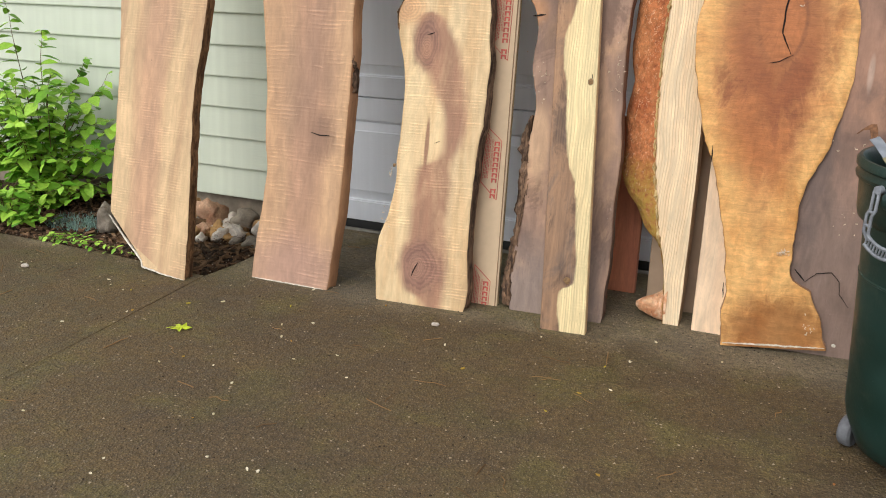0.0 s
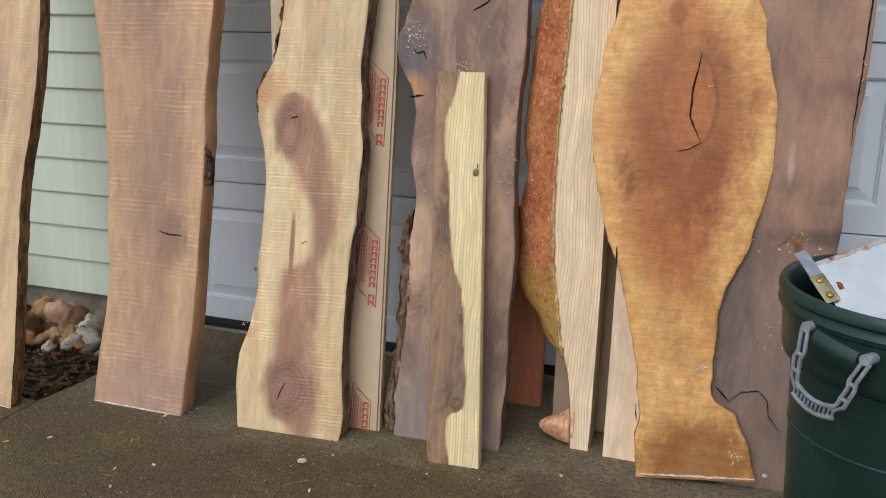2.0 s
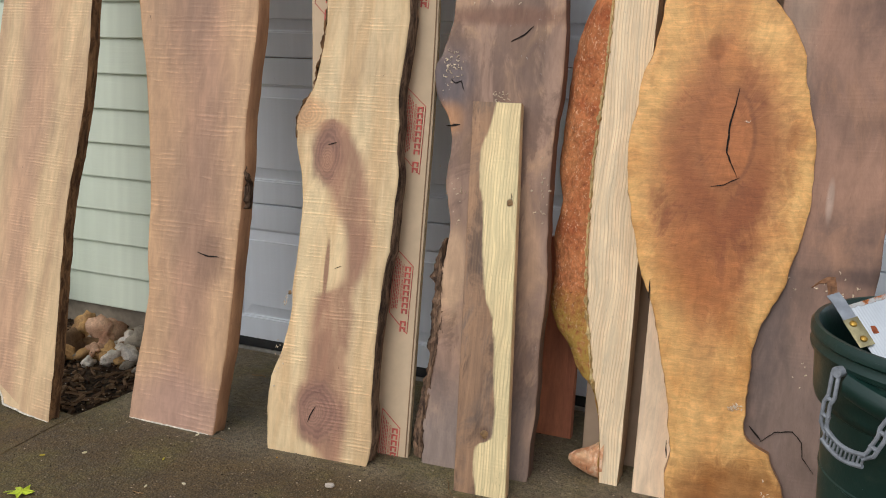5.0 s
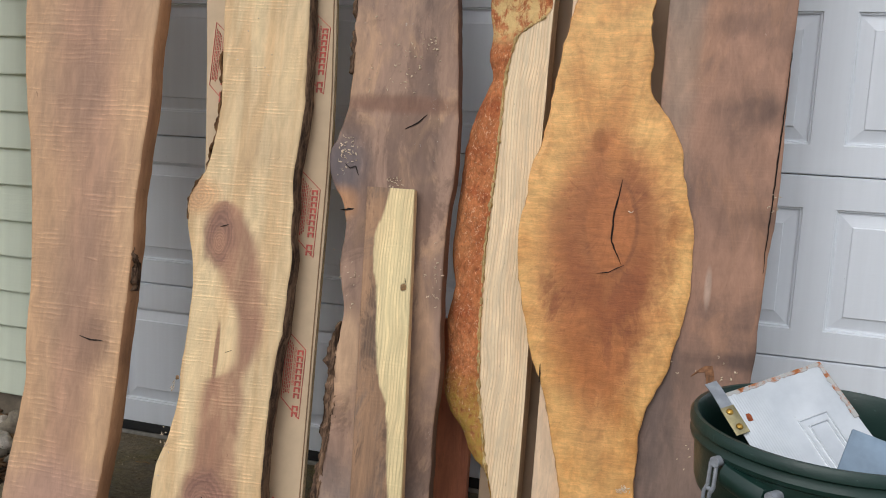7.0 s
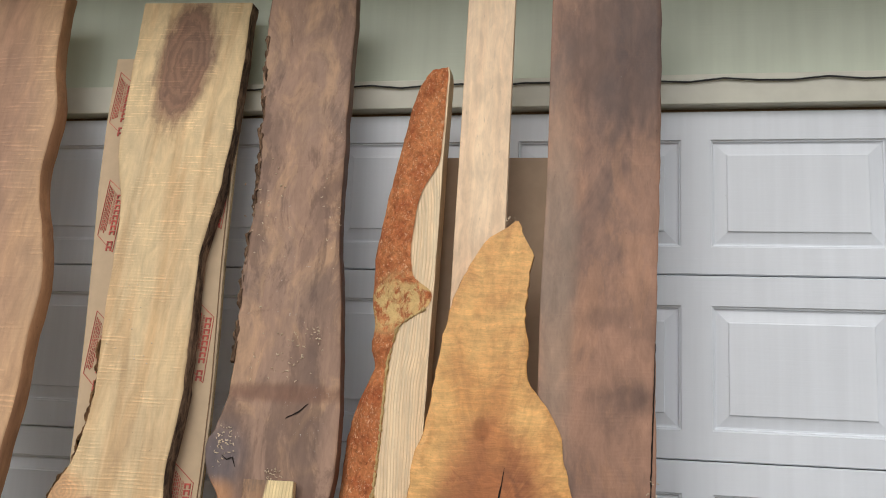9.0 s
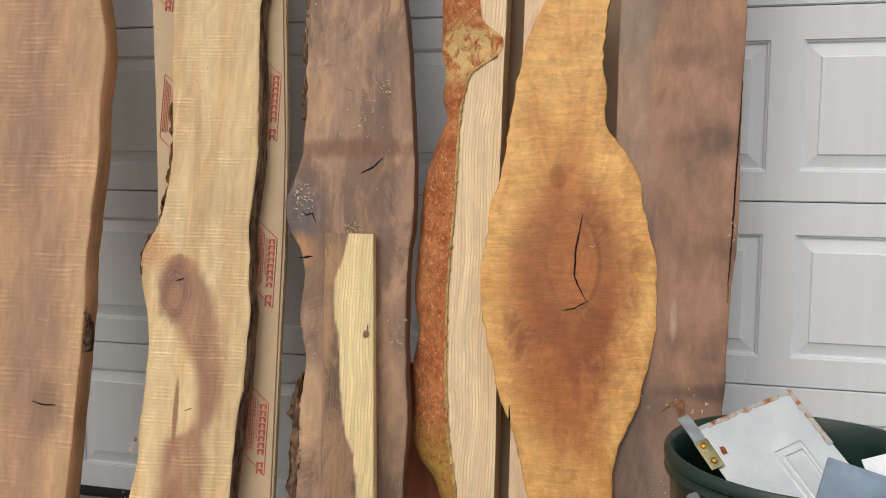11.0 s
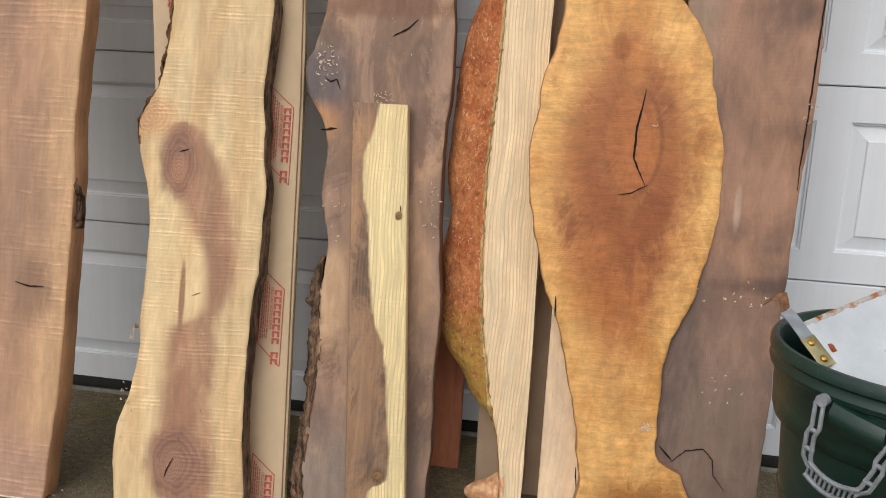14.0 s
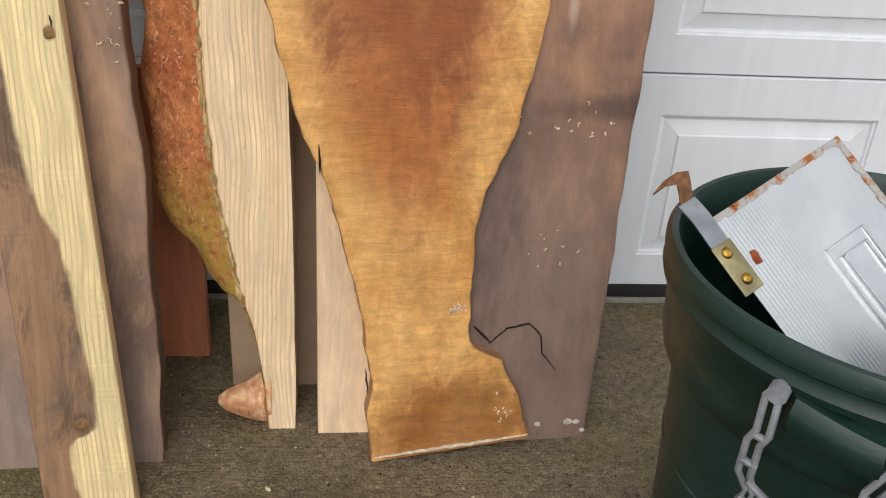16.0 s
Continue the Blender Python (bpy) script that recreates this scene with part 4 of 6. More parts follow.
bl, fl_, rr = curve(PINE_ROWS, 1), curve(PINE_ROWS, 2), curve(PINE_ROWS, 3)
PT = 0.075
bm, bk = bmesh.new(), bmesh.new()
uv = bm.loops.layers.uv.new("UVMap")
body_rows, bark_rows = [], []
HS = np.linspace(0, 2.225, 180)
for h in HS:
    b, f, r = bl(h) + 0.3, fl_(h) + 0.3, rr(h) + 0.3
    b = min(b, f - 0.002) + ragged(h, 3.3, 0.003)
    f += ragged(h, 8.1, 0.002)
    w = f - b
    front = [bm.verts.new((f + (r - f) * k, 0.0, h)) for k in np.linspace(0, 1, 9)]
    rest = [bm.verts.new(q) for q in ((r, PT, h + 0.008), (b + 0.3 * w, PT, h + 0.008), (b + 0.02, PT * 0.8, h))]
    body_rows.append(front + rest)
    row = []
    for k in range(15):
        a = k / 14 * math.pi / 2
        x = f - w * math.sin(a) ** 1.1
        y = (PT * 0.85) * (1 - math.cos(a)) ** 1.15 - 0.001
        n = 0.010 * noise.noise((x * 26, y * 26, h * 11)) + 0.006 * noise.noise((x * 80, y * 80, h * 40)) + 0.0035 * noise.noise((x * 200, y * 200, h * 120))
        n *= math.sin(math.pi * min(k / 14 + 0.12, 1)) ** 0.4 if k else 0.2
        row.append(bk.verts.new((x - n * math.sin(a) * 0.8, y - n * math.cos(a) * 0.8 - 0.002, h)))
    bark_rows.append(row)
for i in range(len(HS) - 1):
    n = len(body_rows[0])
    for j in range(n):
        q = (body_rows[i][j], body_rows[i][(j + 1) % n], body_rows[i + 1][(j + 1) % n], body_rows[i + 1][j])
        fc = bm.faces.new(q)
        fc.material_index = 1 if 8 <= j <= 9 else 0
        for lp in fc.loops:
            lp[uv].uv = (lp.vert.co.x * 6 + 0.7, lp.vert.co.z)
    for j in range(14):
        bk.faces.new((bark_rows[i][j], bark_rows[i + 1][j], bark_rows[i + 1][j + 1], bark_rows[i][j + 1]))
bm.faces.new(body_rows[0])
bm.faces.new(body_rows[-1])


def pine_bark():
    g = Graph("orange_pine_bark", 0.85, 0.0, 0.25)
    p = g.co()
    x, y, z = g.xyz(p)
    scales = g.cells(g.scaled(p, (70, 70, 48)), 1.0)
    n1 = g.noise(g.scaled(p, (75, 75, 60)), 1.0, 6, 0.7, 0.5)
    n2 = g.noise(p, 11.0, 5, 0.65)
    col = g.mix(g.ramp(n2, 0.3, 0.7), lin(166, 92, 56), lin(202, 132, 84))
    col = g.tone(col, n1, 0.6, 1.35)
    col = g.mix(g.ramp(scales, 0.75, 1.0, 0.0, 0.15), col, lin(226, 168, 122))
    flake = g.ramp(g.noise(g.scaled(p, (110, 110, 80)), 1.0, 5, 0.72, 1.4), 0.575, 0.63)
    col = g.mix(g.m("MULTIPLY", flake, 0.7), col, lin(240, 196, 156))
    pit = g.ramp(g.noise(g.scaled(p, (150, 150, 110), (3, 1, 2)), 1.0, 4, 0.7, 1.0), 0.60, 0.68)
    col = g.mix(g.m("MULTIPLY", pit, 0.6), col, lin(92, 44, 26))
    high = g.m("MULTIPLY", g.ramp(z, 1.40, 1.47), g.ramp(z, 1.62, 1.54))
    burl = g.m("MULTIPLY", high, g.ramp(g.noise(g.scaled(p, (24, 24, 20)), 1.0, 5, 0.7, 0.8), 0.42, 0.56))
    col = g.mix(g.m("MULTIPLY", burl, 0.75), col, lin(226, 200, 138))
    low = g.m("ADD", z, g.m("MULTIPLY", g.m("SUBTRACT", n2, 0.5), 0.35))
    lich = g.m("MULTIPLY", g.ramp(low, 0.56, 0.38), g.ramp(n1, 0.3, 0.58))
    col = g.mix(g.m("MULTIPLY", lich, 0.88), col, lin(172, 144, 66))
    spot = g.ramp(g.noise(g.scaled(p, (30, 30, 30)), 1.0, 5, 0.7), 0.62, 0.68)
    col = g.mix(g.m("MULTIPLY", spot, g.ramp(low, 0.56, 0.40)), col, lin(212, 208, 178))
    return g.done(col, g.m("ADD", n1, g.m("MULTIPLY", scales, 0.5)), 0.006, 0.9)


M_PINEBARK = pine_bark()
part("planed_face", bm, [PINE, M_SAWN_PALE], pine, sharp=50)
part("bark", bk, M_PINEBARK, pine, "orange flaking pine bark with yellow lichen", sharp=0)
bm = bmesh.new()
rings = []
for i, (px, zl, zh, d) in enumerate([(-0.048, 0.003, 0.135, 0.034), (-0.062, 0.004, 0.112, 0.034), (-0.08, 0.006, 0.092, 0.032), (-0.1, 0.012, 0.078, 0.028), (-0.118, 0.02, 0.07, 0.022), (-0.135, 0.026, 0.064, 0.016), (-0.15, 0.038, 0.054, 0.006)]):
    loop = []
    for t in np.linspace(0, 2 * math.pi, 18, endpoint=False):
        c, s_ = math.cos(t), math.sin(t)
        c, s_ = math.copysign(abs(c) ** 0.8, c), math.copysign(abs(s_) ** 0.7, s_)
        n = 1 + 0.22 * noise.noise((i * 0.5, c * 2.2, s_ * 2.2)) + 0.1 * noise.noise((i * 1.1, c * 6, s_ * 6))
        loop.append(bm.verts.new((px, 0.03 + d * c * n, (zl + zh) / 2 + (zh - zl) / 2 * s_ * (n if s_ > 0 else 1))))
    rings.append(loop)
for a, b in zip(rings, rings[1:]):
    for i in range(18):
        bm.faces.new((a[i], a[(i + 1) % 18], b[(i + 1) % 18], b[i]))
bm.faces.new(rings[-1])
part("root_foot", bm, wood("root_foot_wood", lin(196, 122, 66), lin(232, 186, 130), seed=14.0, grain=(26, 40), rough=0.5, fibre=1.0, blotch=(40.0, lin(240, 214, 176), 0.6)), pine, "splintered orange root foot")

bm = bmesh.new()
rim_pts, rim_r = [], []
for h in np.arange(0.26, 1.5, 0.006):
    rim_pts.append((fl_(h) + 0.3 + 0.004 * noise.noise((h * 60, 1, 0)) - 0.003, -0.001, h))
    rim_r.append(max(0.0008, 0.0042 + 0.006 * noise.noise((h * 45, 5, 2)) + 0.003 * noise.noise((h * 160, 2, 2))))
tube(bm, rim_pts, rim_r, 7)
part("bark_rim", bm, bark("crumbly_pale_bark", lin(176, 138, 84), lin(226, 204, 150), None, 2.5), pine, "crumbly pale yellow bark rim")
crack(sE, [(-0.156, 0.01), (-0.059, 0.018), (0.039, 0.025), (0.132, 0.033)], 0.006, "wax_line", M_WAX, -0.003, "white wax along the sawn end")
crack(s1, [(-0.346, 0.183), (-0.251, 0.106), (-0.16, 0.039), (-0.152, 0.017), (-0.048, 0.006), (0.051, 0.001)], 0.007, "wax_line", M_WAX, -0.003, "white wax along the sawn end")
crack(s2, [(-0.294, 0.001), (-0.172, 0.001), (0.005, 0.001)], 0.005, "wax_line", M_WAX, -0.003, "white wax along the sawn end")
# ---- loose bark, shavings and wax on the boards ----
def bark_strip(parent, rows, depth, mat, label, seed=0.0):
    """A rough strip of bark clinging to an edge: rows of height, outer and inner x in the board's own metres."""
    a, b = curve(rows, 1), curve(rows, 2)
    bm = bmesh.new()
    ring = []
    for h in np.linspace(rows[0][0], rows[-1][0], int((rows[-1][0] - rows[0][0]) / 0.006) + 2):
        x0, x1 = a(h), b(h)
        x0 -= 0.3 * (x1 - x0) * max(0.0, noise.noise((seed, h * 11, 6)) + 0.4)
        row = []
        for k in range(9):
            t = k / 8
            x = x0 + (x1 - x0) * t
            y = depth * (0.15 + 0.85 * (1 - math.sin(math.pi * min(0.5, t * 0.6 + 0.05)))) - 0.006 * t
            n = 0.012 * noise.noise((x * 60 + seed, h * 22, 1)) + 0.008 * noise.noise((x * 170, h * 60 + seed, 4))
            row.append(bm.verts.new((x + n * 0.8 + ragged(h, seed, 0.004) * (1 - t), y + n, h + 0.004 * noise.noise((x * 90, h * 90, seed)))))
        row.append(bm.verts.new((x1, depth, h)))
        row.append(bm.verts.new((x0 + 0.003, depth, h)))
        ring.append(row)
    for p, q in zip(ring, ring[1:]):
        for i in range(11):
            bm.faces.new((p[i], p[(i + 1) % 11], q[(i + 1) % 11], q[i]))
    bm.faces.new(ring[0])
    bm.faces.new(ring[-1])
    return part("loose_bark", bm, mat, parent, label, sharp=0)


bark_strip(s2, [(0.69, 0.046, 0.058), (0.73, 0.046, 0.06), (0.77, 0.043, 0.054), (0.8, 0.04, 0.048), (0.815, 0.041, 0.044)], 0.04, M_BARK, "dark flake of bark on the edge", 7.7)
crack(sW, [(0.024, 1.41), (0.017, 1.24), (0.012, 1.117), (0.007, 0.994), (0.004, 0.938), (0.003, 0.876)], 0.0045, "edge_split", None, -0.0022, "dark split along the edge")
bark_strip(s4, [(0.012, -0.244, -0.208), (0.107, -0.247, -0.212), (0.194, -0.233, -0.204), (0.272, -0.224, -0.197), (0.428, -0.221, -0.184), (0.546, -0.223, -0.191), (0.615, -0.214, -0.188), (0.645, -0.199, -0.188)], 0.03, M_BARK, "thick flaking dark bark", 1.7)
bark_strip(s4, [(1.337, -0.221, -0.206), (1.592, -0.229, -0.214), (1.849, -0.222, -0.206), (2.109, -0.236, -0.22), (2.371, -0.254, -0.236)], 0.03, M_BARK, "thin flaking bark", 5.2)
bark_strip(s3, [(0.912, -0.146, -0.134), (0.982, -0.152, -0.137), (1.043, -0.12, -0.105), (1.134, -0.096, -0.084), (1.286, -0.09, -0.078), (1.408, -0.104, -0.092)], 0.03, M_BARK_BROWN, "curling brown bark", 3.1)
M_CHIP = plain("pale_shaving", lin(206, 186, 160), 0.8, 0, 90, 0.2)


def shavings(parent, spots, seed, name="shavings", label="pale clinging wood shavings"):
    rnd = random.Random(seed)
    bm = bmesh.new()
    for cx, cz, sx, sz, n in spots:
        for _ in range(n):
            x, z = rnd.gauss(cx, sx), rnd.gauss(cz, sz)
            a, size, turn = rnd.uniform(0, 6.28), rnd.uniform(0.0025, 0.008), rnd.uniform(-2.2, 2.2)
            w = rnd.uniform(0.0008, 0.0018)
            prev = None
            for k in range(5):
                d = a + turn * k / 4
                px, pz = x + size * k / 4 * math.cos(d), z + size * k / 4 * math.sin(d)
                y = -0.001 - 0.002 * math.sin(math.pi * k / 4)
                nx, nz = -math.sin(d) * w, math.cos(d) * w
                pair = [bm.verts.new((px + nx, y, pz + nz)), bm.verts.new((px - nx, y, pz - nz)), bm.verts.new((px - nx, y + 0.0012, pz - nz)), bm.verts.new((px + nx, y + 0.0012, pz + nz))]
                if prev:
                    for i in range(4):
                        bm.faces.new((prev[i], prev[(i + 1) % 4], pair[(i + 1) % 4], pair[i]))
                prev = pair
    ob = part(name, bm, M_CHIP, parent, label, smooth=False)
    ob["kind"] = "stuff"
    return ob


shavings(s4, [(-0.21, 1.114, 0.015, 0.02, 40), (-0.069, 1.044, 0.012, 0.012, 18), (0.069, 0.775, 0.012, 0.05, 22), (-0.155, 0.764, 0.03, 0.05, 16), (-0.035, 1.408, 0.03, 0.05, 26), (0.015, 1.429, 0.01, 0.01, 12), (-0.162, 1.746, 0.05, 0.12, 30), (0.03, 1.798, 0.03, 0.1, 14), (-0.114, 1.337, 0.06, 0.05, 18)], 5)
shavings(sW, [(-0.104, 0.612, 0.05, 0.02, 14), (-0.114, 0.396, 0.03, 0.04, 9), (0.016, 1.049, 0.004, 0.012, 7), (-0.233, 0.888, 0.01, 0.02, 4)], 8)
shavings(sE, [(-0.019, 0.305, 0.006, 0.006, 26), (0.079, 0.091, 0.008, 0.01, 10), (-0.05, 1.005, 0.002, 0.002, 2), (-0.079, 1.738, 0.012, 0.004, 8)], 11)
shavings(s3, [(-0.121, 0.436, 0.004, 0.01, 8), (-0.016, 1.388, 0.05, 0.08, 14), (-0.126, 0.26, 0.006, 0.03, 12)], 14)


def blob(bm, centre, size, seed, rough=0.25, sub=2):
    start = len(bm.verts)
    bmesh.ops.create_icosphere(bm, subdivisions=sub, radius=1.0)
    bm.verts.ensure_lookup_table()
    for v in bm.verts[start:]:
        n = 1 + rough * noise.noise(v.co * 1.3 + Vector((seed, 0, 0))) + rough * 0.45 * noise.noise(v.co * 3.7 + Vector((0, seed, 0)))
        v.co = Vector((v.co.x * size[0] * n, v.co.y * size[1] * n, v.co.z * size[2] * n)) + Vector(centre)


bm = bmesh.new()
for i, (x, z, r) in enumerate(((-0.113, 0.035, 0.007), (-0.054, 0.037, 0.009), (-0.037, 0.036, 0.007), (-0.023, 0.016, 0.006))):
    blob(bm, (x, 0.0, z), (r, 0.002, r * 0.8), i)
part("wax_spot", bm, M_WAX, sW, "white wax dabs")
for root, spots in ((s5, ((0.009, 0.78, 0.0085), (0.002, 0.163, 0.011))), (s3, ((-0.111, 0.461, 0.006),))):
    for k, (x, z, r) in enumerate(spots):
        bm = bmesh.new()
        blob(bm, (x, 0.001, z), (r, 0.003, r * 1.1), k + 3.0, 0.35)
        part("knot", bm, plain("knot_brown", lin(122, 92, 58), 0.6, 0, 200, 0.3), root, "dark round knot")
crack(s5, [(0.013, 0.789), (0.011, 0.805)], 0.002)
crack(s3, [(-0.033, 0.897), (-0.008, 0.905)], 0.003)
crack(s3, [(-0.014, 0.096), (-0.005, 0.125), (0.007, 0.144)], 0.003)
crack(s3, [(0.025, 0.545), (0.045, 0.555)], 0.002)
crack(sE, [(-0.246, 0.606), (-0.244, 0.557)], 0.004)
crack(sE, [(-0.172, 0.197), (-0.169, 0.149)], 0.004)

# ---- printing on the kraft paper ----
M_PRINT = plain("red_print", lin(190, 92, 80), 0.7, 0, 120, 0.2)


def bar(bm, x0, x1, z0, z1):
    box(bm, x0, x1, -0.0032, -0.0005, z0, z1)


def sheet_label(x, z, s=1.0):
    """One printed label, read from the top down: outline, heavy word, small lines."""
    bm = bmesh.new()
    for pts in (((-0.048, 0.0), (0.012, -0.05)), ((-0.048, -0.19), (0.012, -0.245)), ((-0.048, 0.0), (-0.048, -0.19)), ((0.012, -0.05), (0.012, -0.245))):
        (xa, za), (xb, zb) = pts
        n = 2
        va = [bm.verts.new((x + xa + o, y, z + za + q)) for o, q in ((-0.0006, -0.0006), (0.0006, 0.0006)) for y in (-0.003, -0.0005)]
        vb = [bm.verts.new((x + xb + o, y, z + zb + q)) for o, q in ((-0.0006, -0.0006), (0.0006, 0.0006)) for y in (-0.003, -0.0005)]
        for q in ((0, 2, 3, 1),):
            bm.faces.new([va[i] for i in q])
            bm.faces.new([vb[i] for i in q])
        for i, j in ((0, 1), (1, 3), (3, 2), (2, 0)):
            bm.faces.new((va[i], va[j], vb[j], vb[i]))
    pos = -0.052
    for k in range(11):
        h = 0.014
        if k != 8:
            bar(bm, x - 0.012, x - 0.0075, z + pos - h, z + pos)
            bar(bm, x + 0.0015, x + 0.006, z + pos - h, z + pos)
            bar(bm, x - 0.0075, x + 0.0015, z + pos - 0.0045, z + pos)
        pos -= h + 0.0035
    for r in range(4):
        zz = z - 0.02 - 0.006 * r
        while zz > z - 0.175:
            w = random.uniform(0.004, 0.011)
            bar(bm, x - 0.043 + 0.0052 * r, x - 0.0412 + 0.0052 * r, zz - w, zz)
            zz -= w + 0.003
    part("label", bm, M_PRINT, box1, "red printed label with a heavy word and small lines", smooth=False)["kind"] = "stuff"
    cu = bpy.data.curves.new("label_text", "FONT")
    cu.body, cu.size, cu.extrude = "CELL-CAST ACRYLIC SHEET", 0.0088, 0.0004
    tx = bpy.data.objects.new("label_text", cu)
    me = bpy.data.meshes.new_from_object(tx)
    bpy.data.objects.remove(tx)
    me.materials.append(M_PRINT)
    ob = new("label_text", me)
    ob.parent = box1
    ob.matrix_local = Matrix.Translation((x - 0.0205, -0.0032, z - 0.045)) @ pose(0, 0, 0, 90, 0, 0) @ pose(0, 0, 0, 0, 0, -90)
    tagged(ob, "red printed line reading cell-cast acrylic sheet")


for x, z in [(0.018, 0.131), (0.011, 0.601), (0.003, 1.06), (-0.018, 1.533), (-0.042, 2.009), (-0.323, 1.491), (-0.376, 1.925), (-0.423, 2.323)]:
    sheet_label(x, z)
# Brown strip down the right edge: the paper fold's shadow, put in as colour.
bm = bmesh.new()
for z0, z1 in ((0.0, 2.3),):
    for k in range(40):
        a, b = z0 + (z1 - z0) * k / 40, z0 + (z1 - z0) * (k + 1) / 40
        xs = [np.interp(h, (0.0, 0.586, 1.035, 1.288, 1.646, 1.977, 2.376), (-0.89, -0.904, -0.913, -0.924, -0.955, -0.975, -1.001)) + 0.95 - 0.006 for h in (a, b)]
        vs = [bm.verts.new((xs[i] + o, y, h)) for i, h in ((0, a), (1, b)) for o in (-0.0012, 0.0012) for y in (-0.003, -0.0002)]
        for q in ((0, 2, 6, 4), (1, 5, 7, 3), (0, 4, 5, 1), (2, 3, 7, 6)):
            bm.faces.new([vs[i] for i in q])
part("paper_fold", bm, plain("fold_shadow_brown", lin(128, 100, 74), 0.8), box1, "dark strip painted as the shade along the paper fold", smooth=False)

# ---- cable on the header ----
bm = bmesh.new()
tube(bm, [(-1.2 + 0.1 * k, 3.868, 2.238 - 0.012 * math.sin(k * 1.1) ** 2) for k in range(28)], 0.003, 6)
tagged(part("cable", bm, plain("black_cable", (0.02, 0.02, 0.022, 1), 0.5)), "thin black cable stapled along the header board", "cable")

# ---- rubbish bin ----
BX, BY = 0.37, 2.852


def bin_plastic():
    g = Graph("dark_green_plastic", 0.4, 0.0, 0.5)
    p = g.co()
    n1 = g.noise(p, 7.0, 5, 0.6)
    n2 = g.noise(p, 140.0, 3, 0.6)
    col = g.tone(lin(15, 45, 39), n1, 0.75, 1.25)
    scr = g.ramp(g.noise(g.scaled(p, (18, 18, 60)), 1.0, 6, 0.75, 2.6), 0.66, 0.71)
    col = g.mix(g.m("MULTIPLY", scr, 0.5), col, lin(120, 146, 138))
    dust = g.ramp(g.noise(g.scaled(p, (5, 5, 9)), 1.0, 6, 0.7, 0.8), 0.55, 0.75)
    col = g.mix(g.m("MULTIPLY", dust, 0.2), col, lin(96, 104, 88))
    scuff = g.ramp(g.noise(g.scaled(p, (70, 70, 9)), 1.0, 5, 0.7, 1.2), 0.66, 0.72)
    col = g.mix(g.m("MULTIPLY", scuff, 0.14), col, lin(110, 132, 124))
    drops = g.ramp(g.cells(p, 120.0), 0.16, 0.08)
    col = g.mix(g.m("MULTIPLY", g.m("MULTIPLY", drops, g.ramp(g.xyz(p)[2], 0.55, 0.72)), 0.4), col, lin(10, 24, 22))
    return g.done(col, n2, 0.0008, 0.5, g.ramp(n1, 0.3, 0.7, 0.32, 0.6))


M_BIN = bin_plastic()
M_GREY = plain("grey_plastic", lin(132, 136, 142), 0.5, 0, 60, 0.25, 0.001)
M_TYRE = plain("black_wheel_rubber", lin(40, 40, 42), 0.75)
bin_ = thing("wheeled_bin", pose(BX, BY, 0) @ Matrix.Diagonal((0.975, 0.975, 0.955, 1.0)), "dark green round plastic rubbish bin on wheels", "rubbish bin")
bm = bmesh.new()
lathe(bm, [(0.02, 0.03), (0.14, 0.03), (0.155, 0.04), (0.168, 0.07), (0.184, 0.11), (0.19, 0.14), (0.2065, 0.472), (0.2088, 0.474), (0.2088, 0.4775), (0.2068, 0.4795), (0.213, 0.59), (0.215, 0.602), (0.229, 0.612), (0.233, 0.626), (0.237, 0.69), (0.2385, 0.7), (0.245, 0.704), (0.247, 0.712), (0.242, 0.719), (0.242, 0.726), (0.248, 0.731), (0.248, 0.743), (0.243, 0.75), (0.236, 0.75), (0.231, 0.742), (0.226, 0.70), (0.214, 0.59), (0.18, 0.1), (0.02, 0.09)], 96)
part("body", bm, M_BIN, bin_)
TH = radians(231.5)
TIP = radians(11.0)
SQ = 0.68
SHR = 0.018
NV, TV = Vector((math.cos(TH), math.sin(TH), 0)), Vector((-math.sin(TH), math.cos(TH), 0))


def on_bin(s, out, z):
    a, b = s * SQ, z - 0.697
    return NV * (out - SHR) + TV * (a * math.cos(TIP) + b * math.sin(TIP)) + Vector((0, 0, 0.693 - a * math.sin(TIP) + b * math.cos(TIP)))


bm = bmesh.new()
ring = []
for k in range(13):
    a = TH + radians(-11 + 22 * k / 12)
    dip = -0.245 * math.tan(TIP) * (a - TH)
    e = 1 if 0 < k < 12 else 0.6
    ring.append([bm.verts.new((r * math.cos(a), r * math.sin(a), z + dip)) for r, z in ((0.226, 0.652), (0.226 + 0.024 * e, 0.657), (0.226 + 0.032 * e, 0.668), (0.226 + 0.032 * e, 0.685), (0.226 + 0.024 * e, 0.697), (0.23, 0.702))])
for p, q in zip(ring, ring[1:]):
    for i in range(6):
        bm.faces.new((p[i], p[(i + 1) % 6], q[(i + 1) % 6], q[i]))
bm.faces.new(ring[0])
bm.faces.new(ring[-1])
part("handle_mount", bm, M_BIN, bin_, "moulded green handle mount")
bm = bmesh.new()
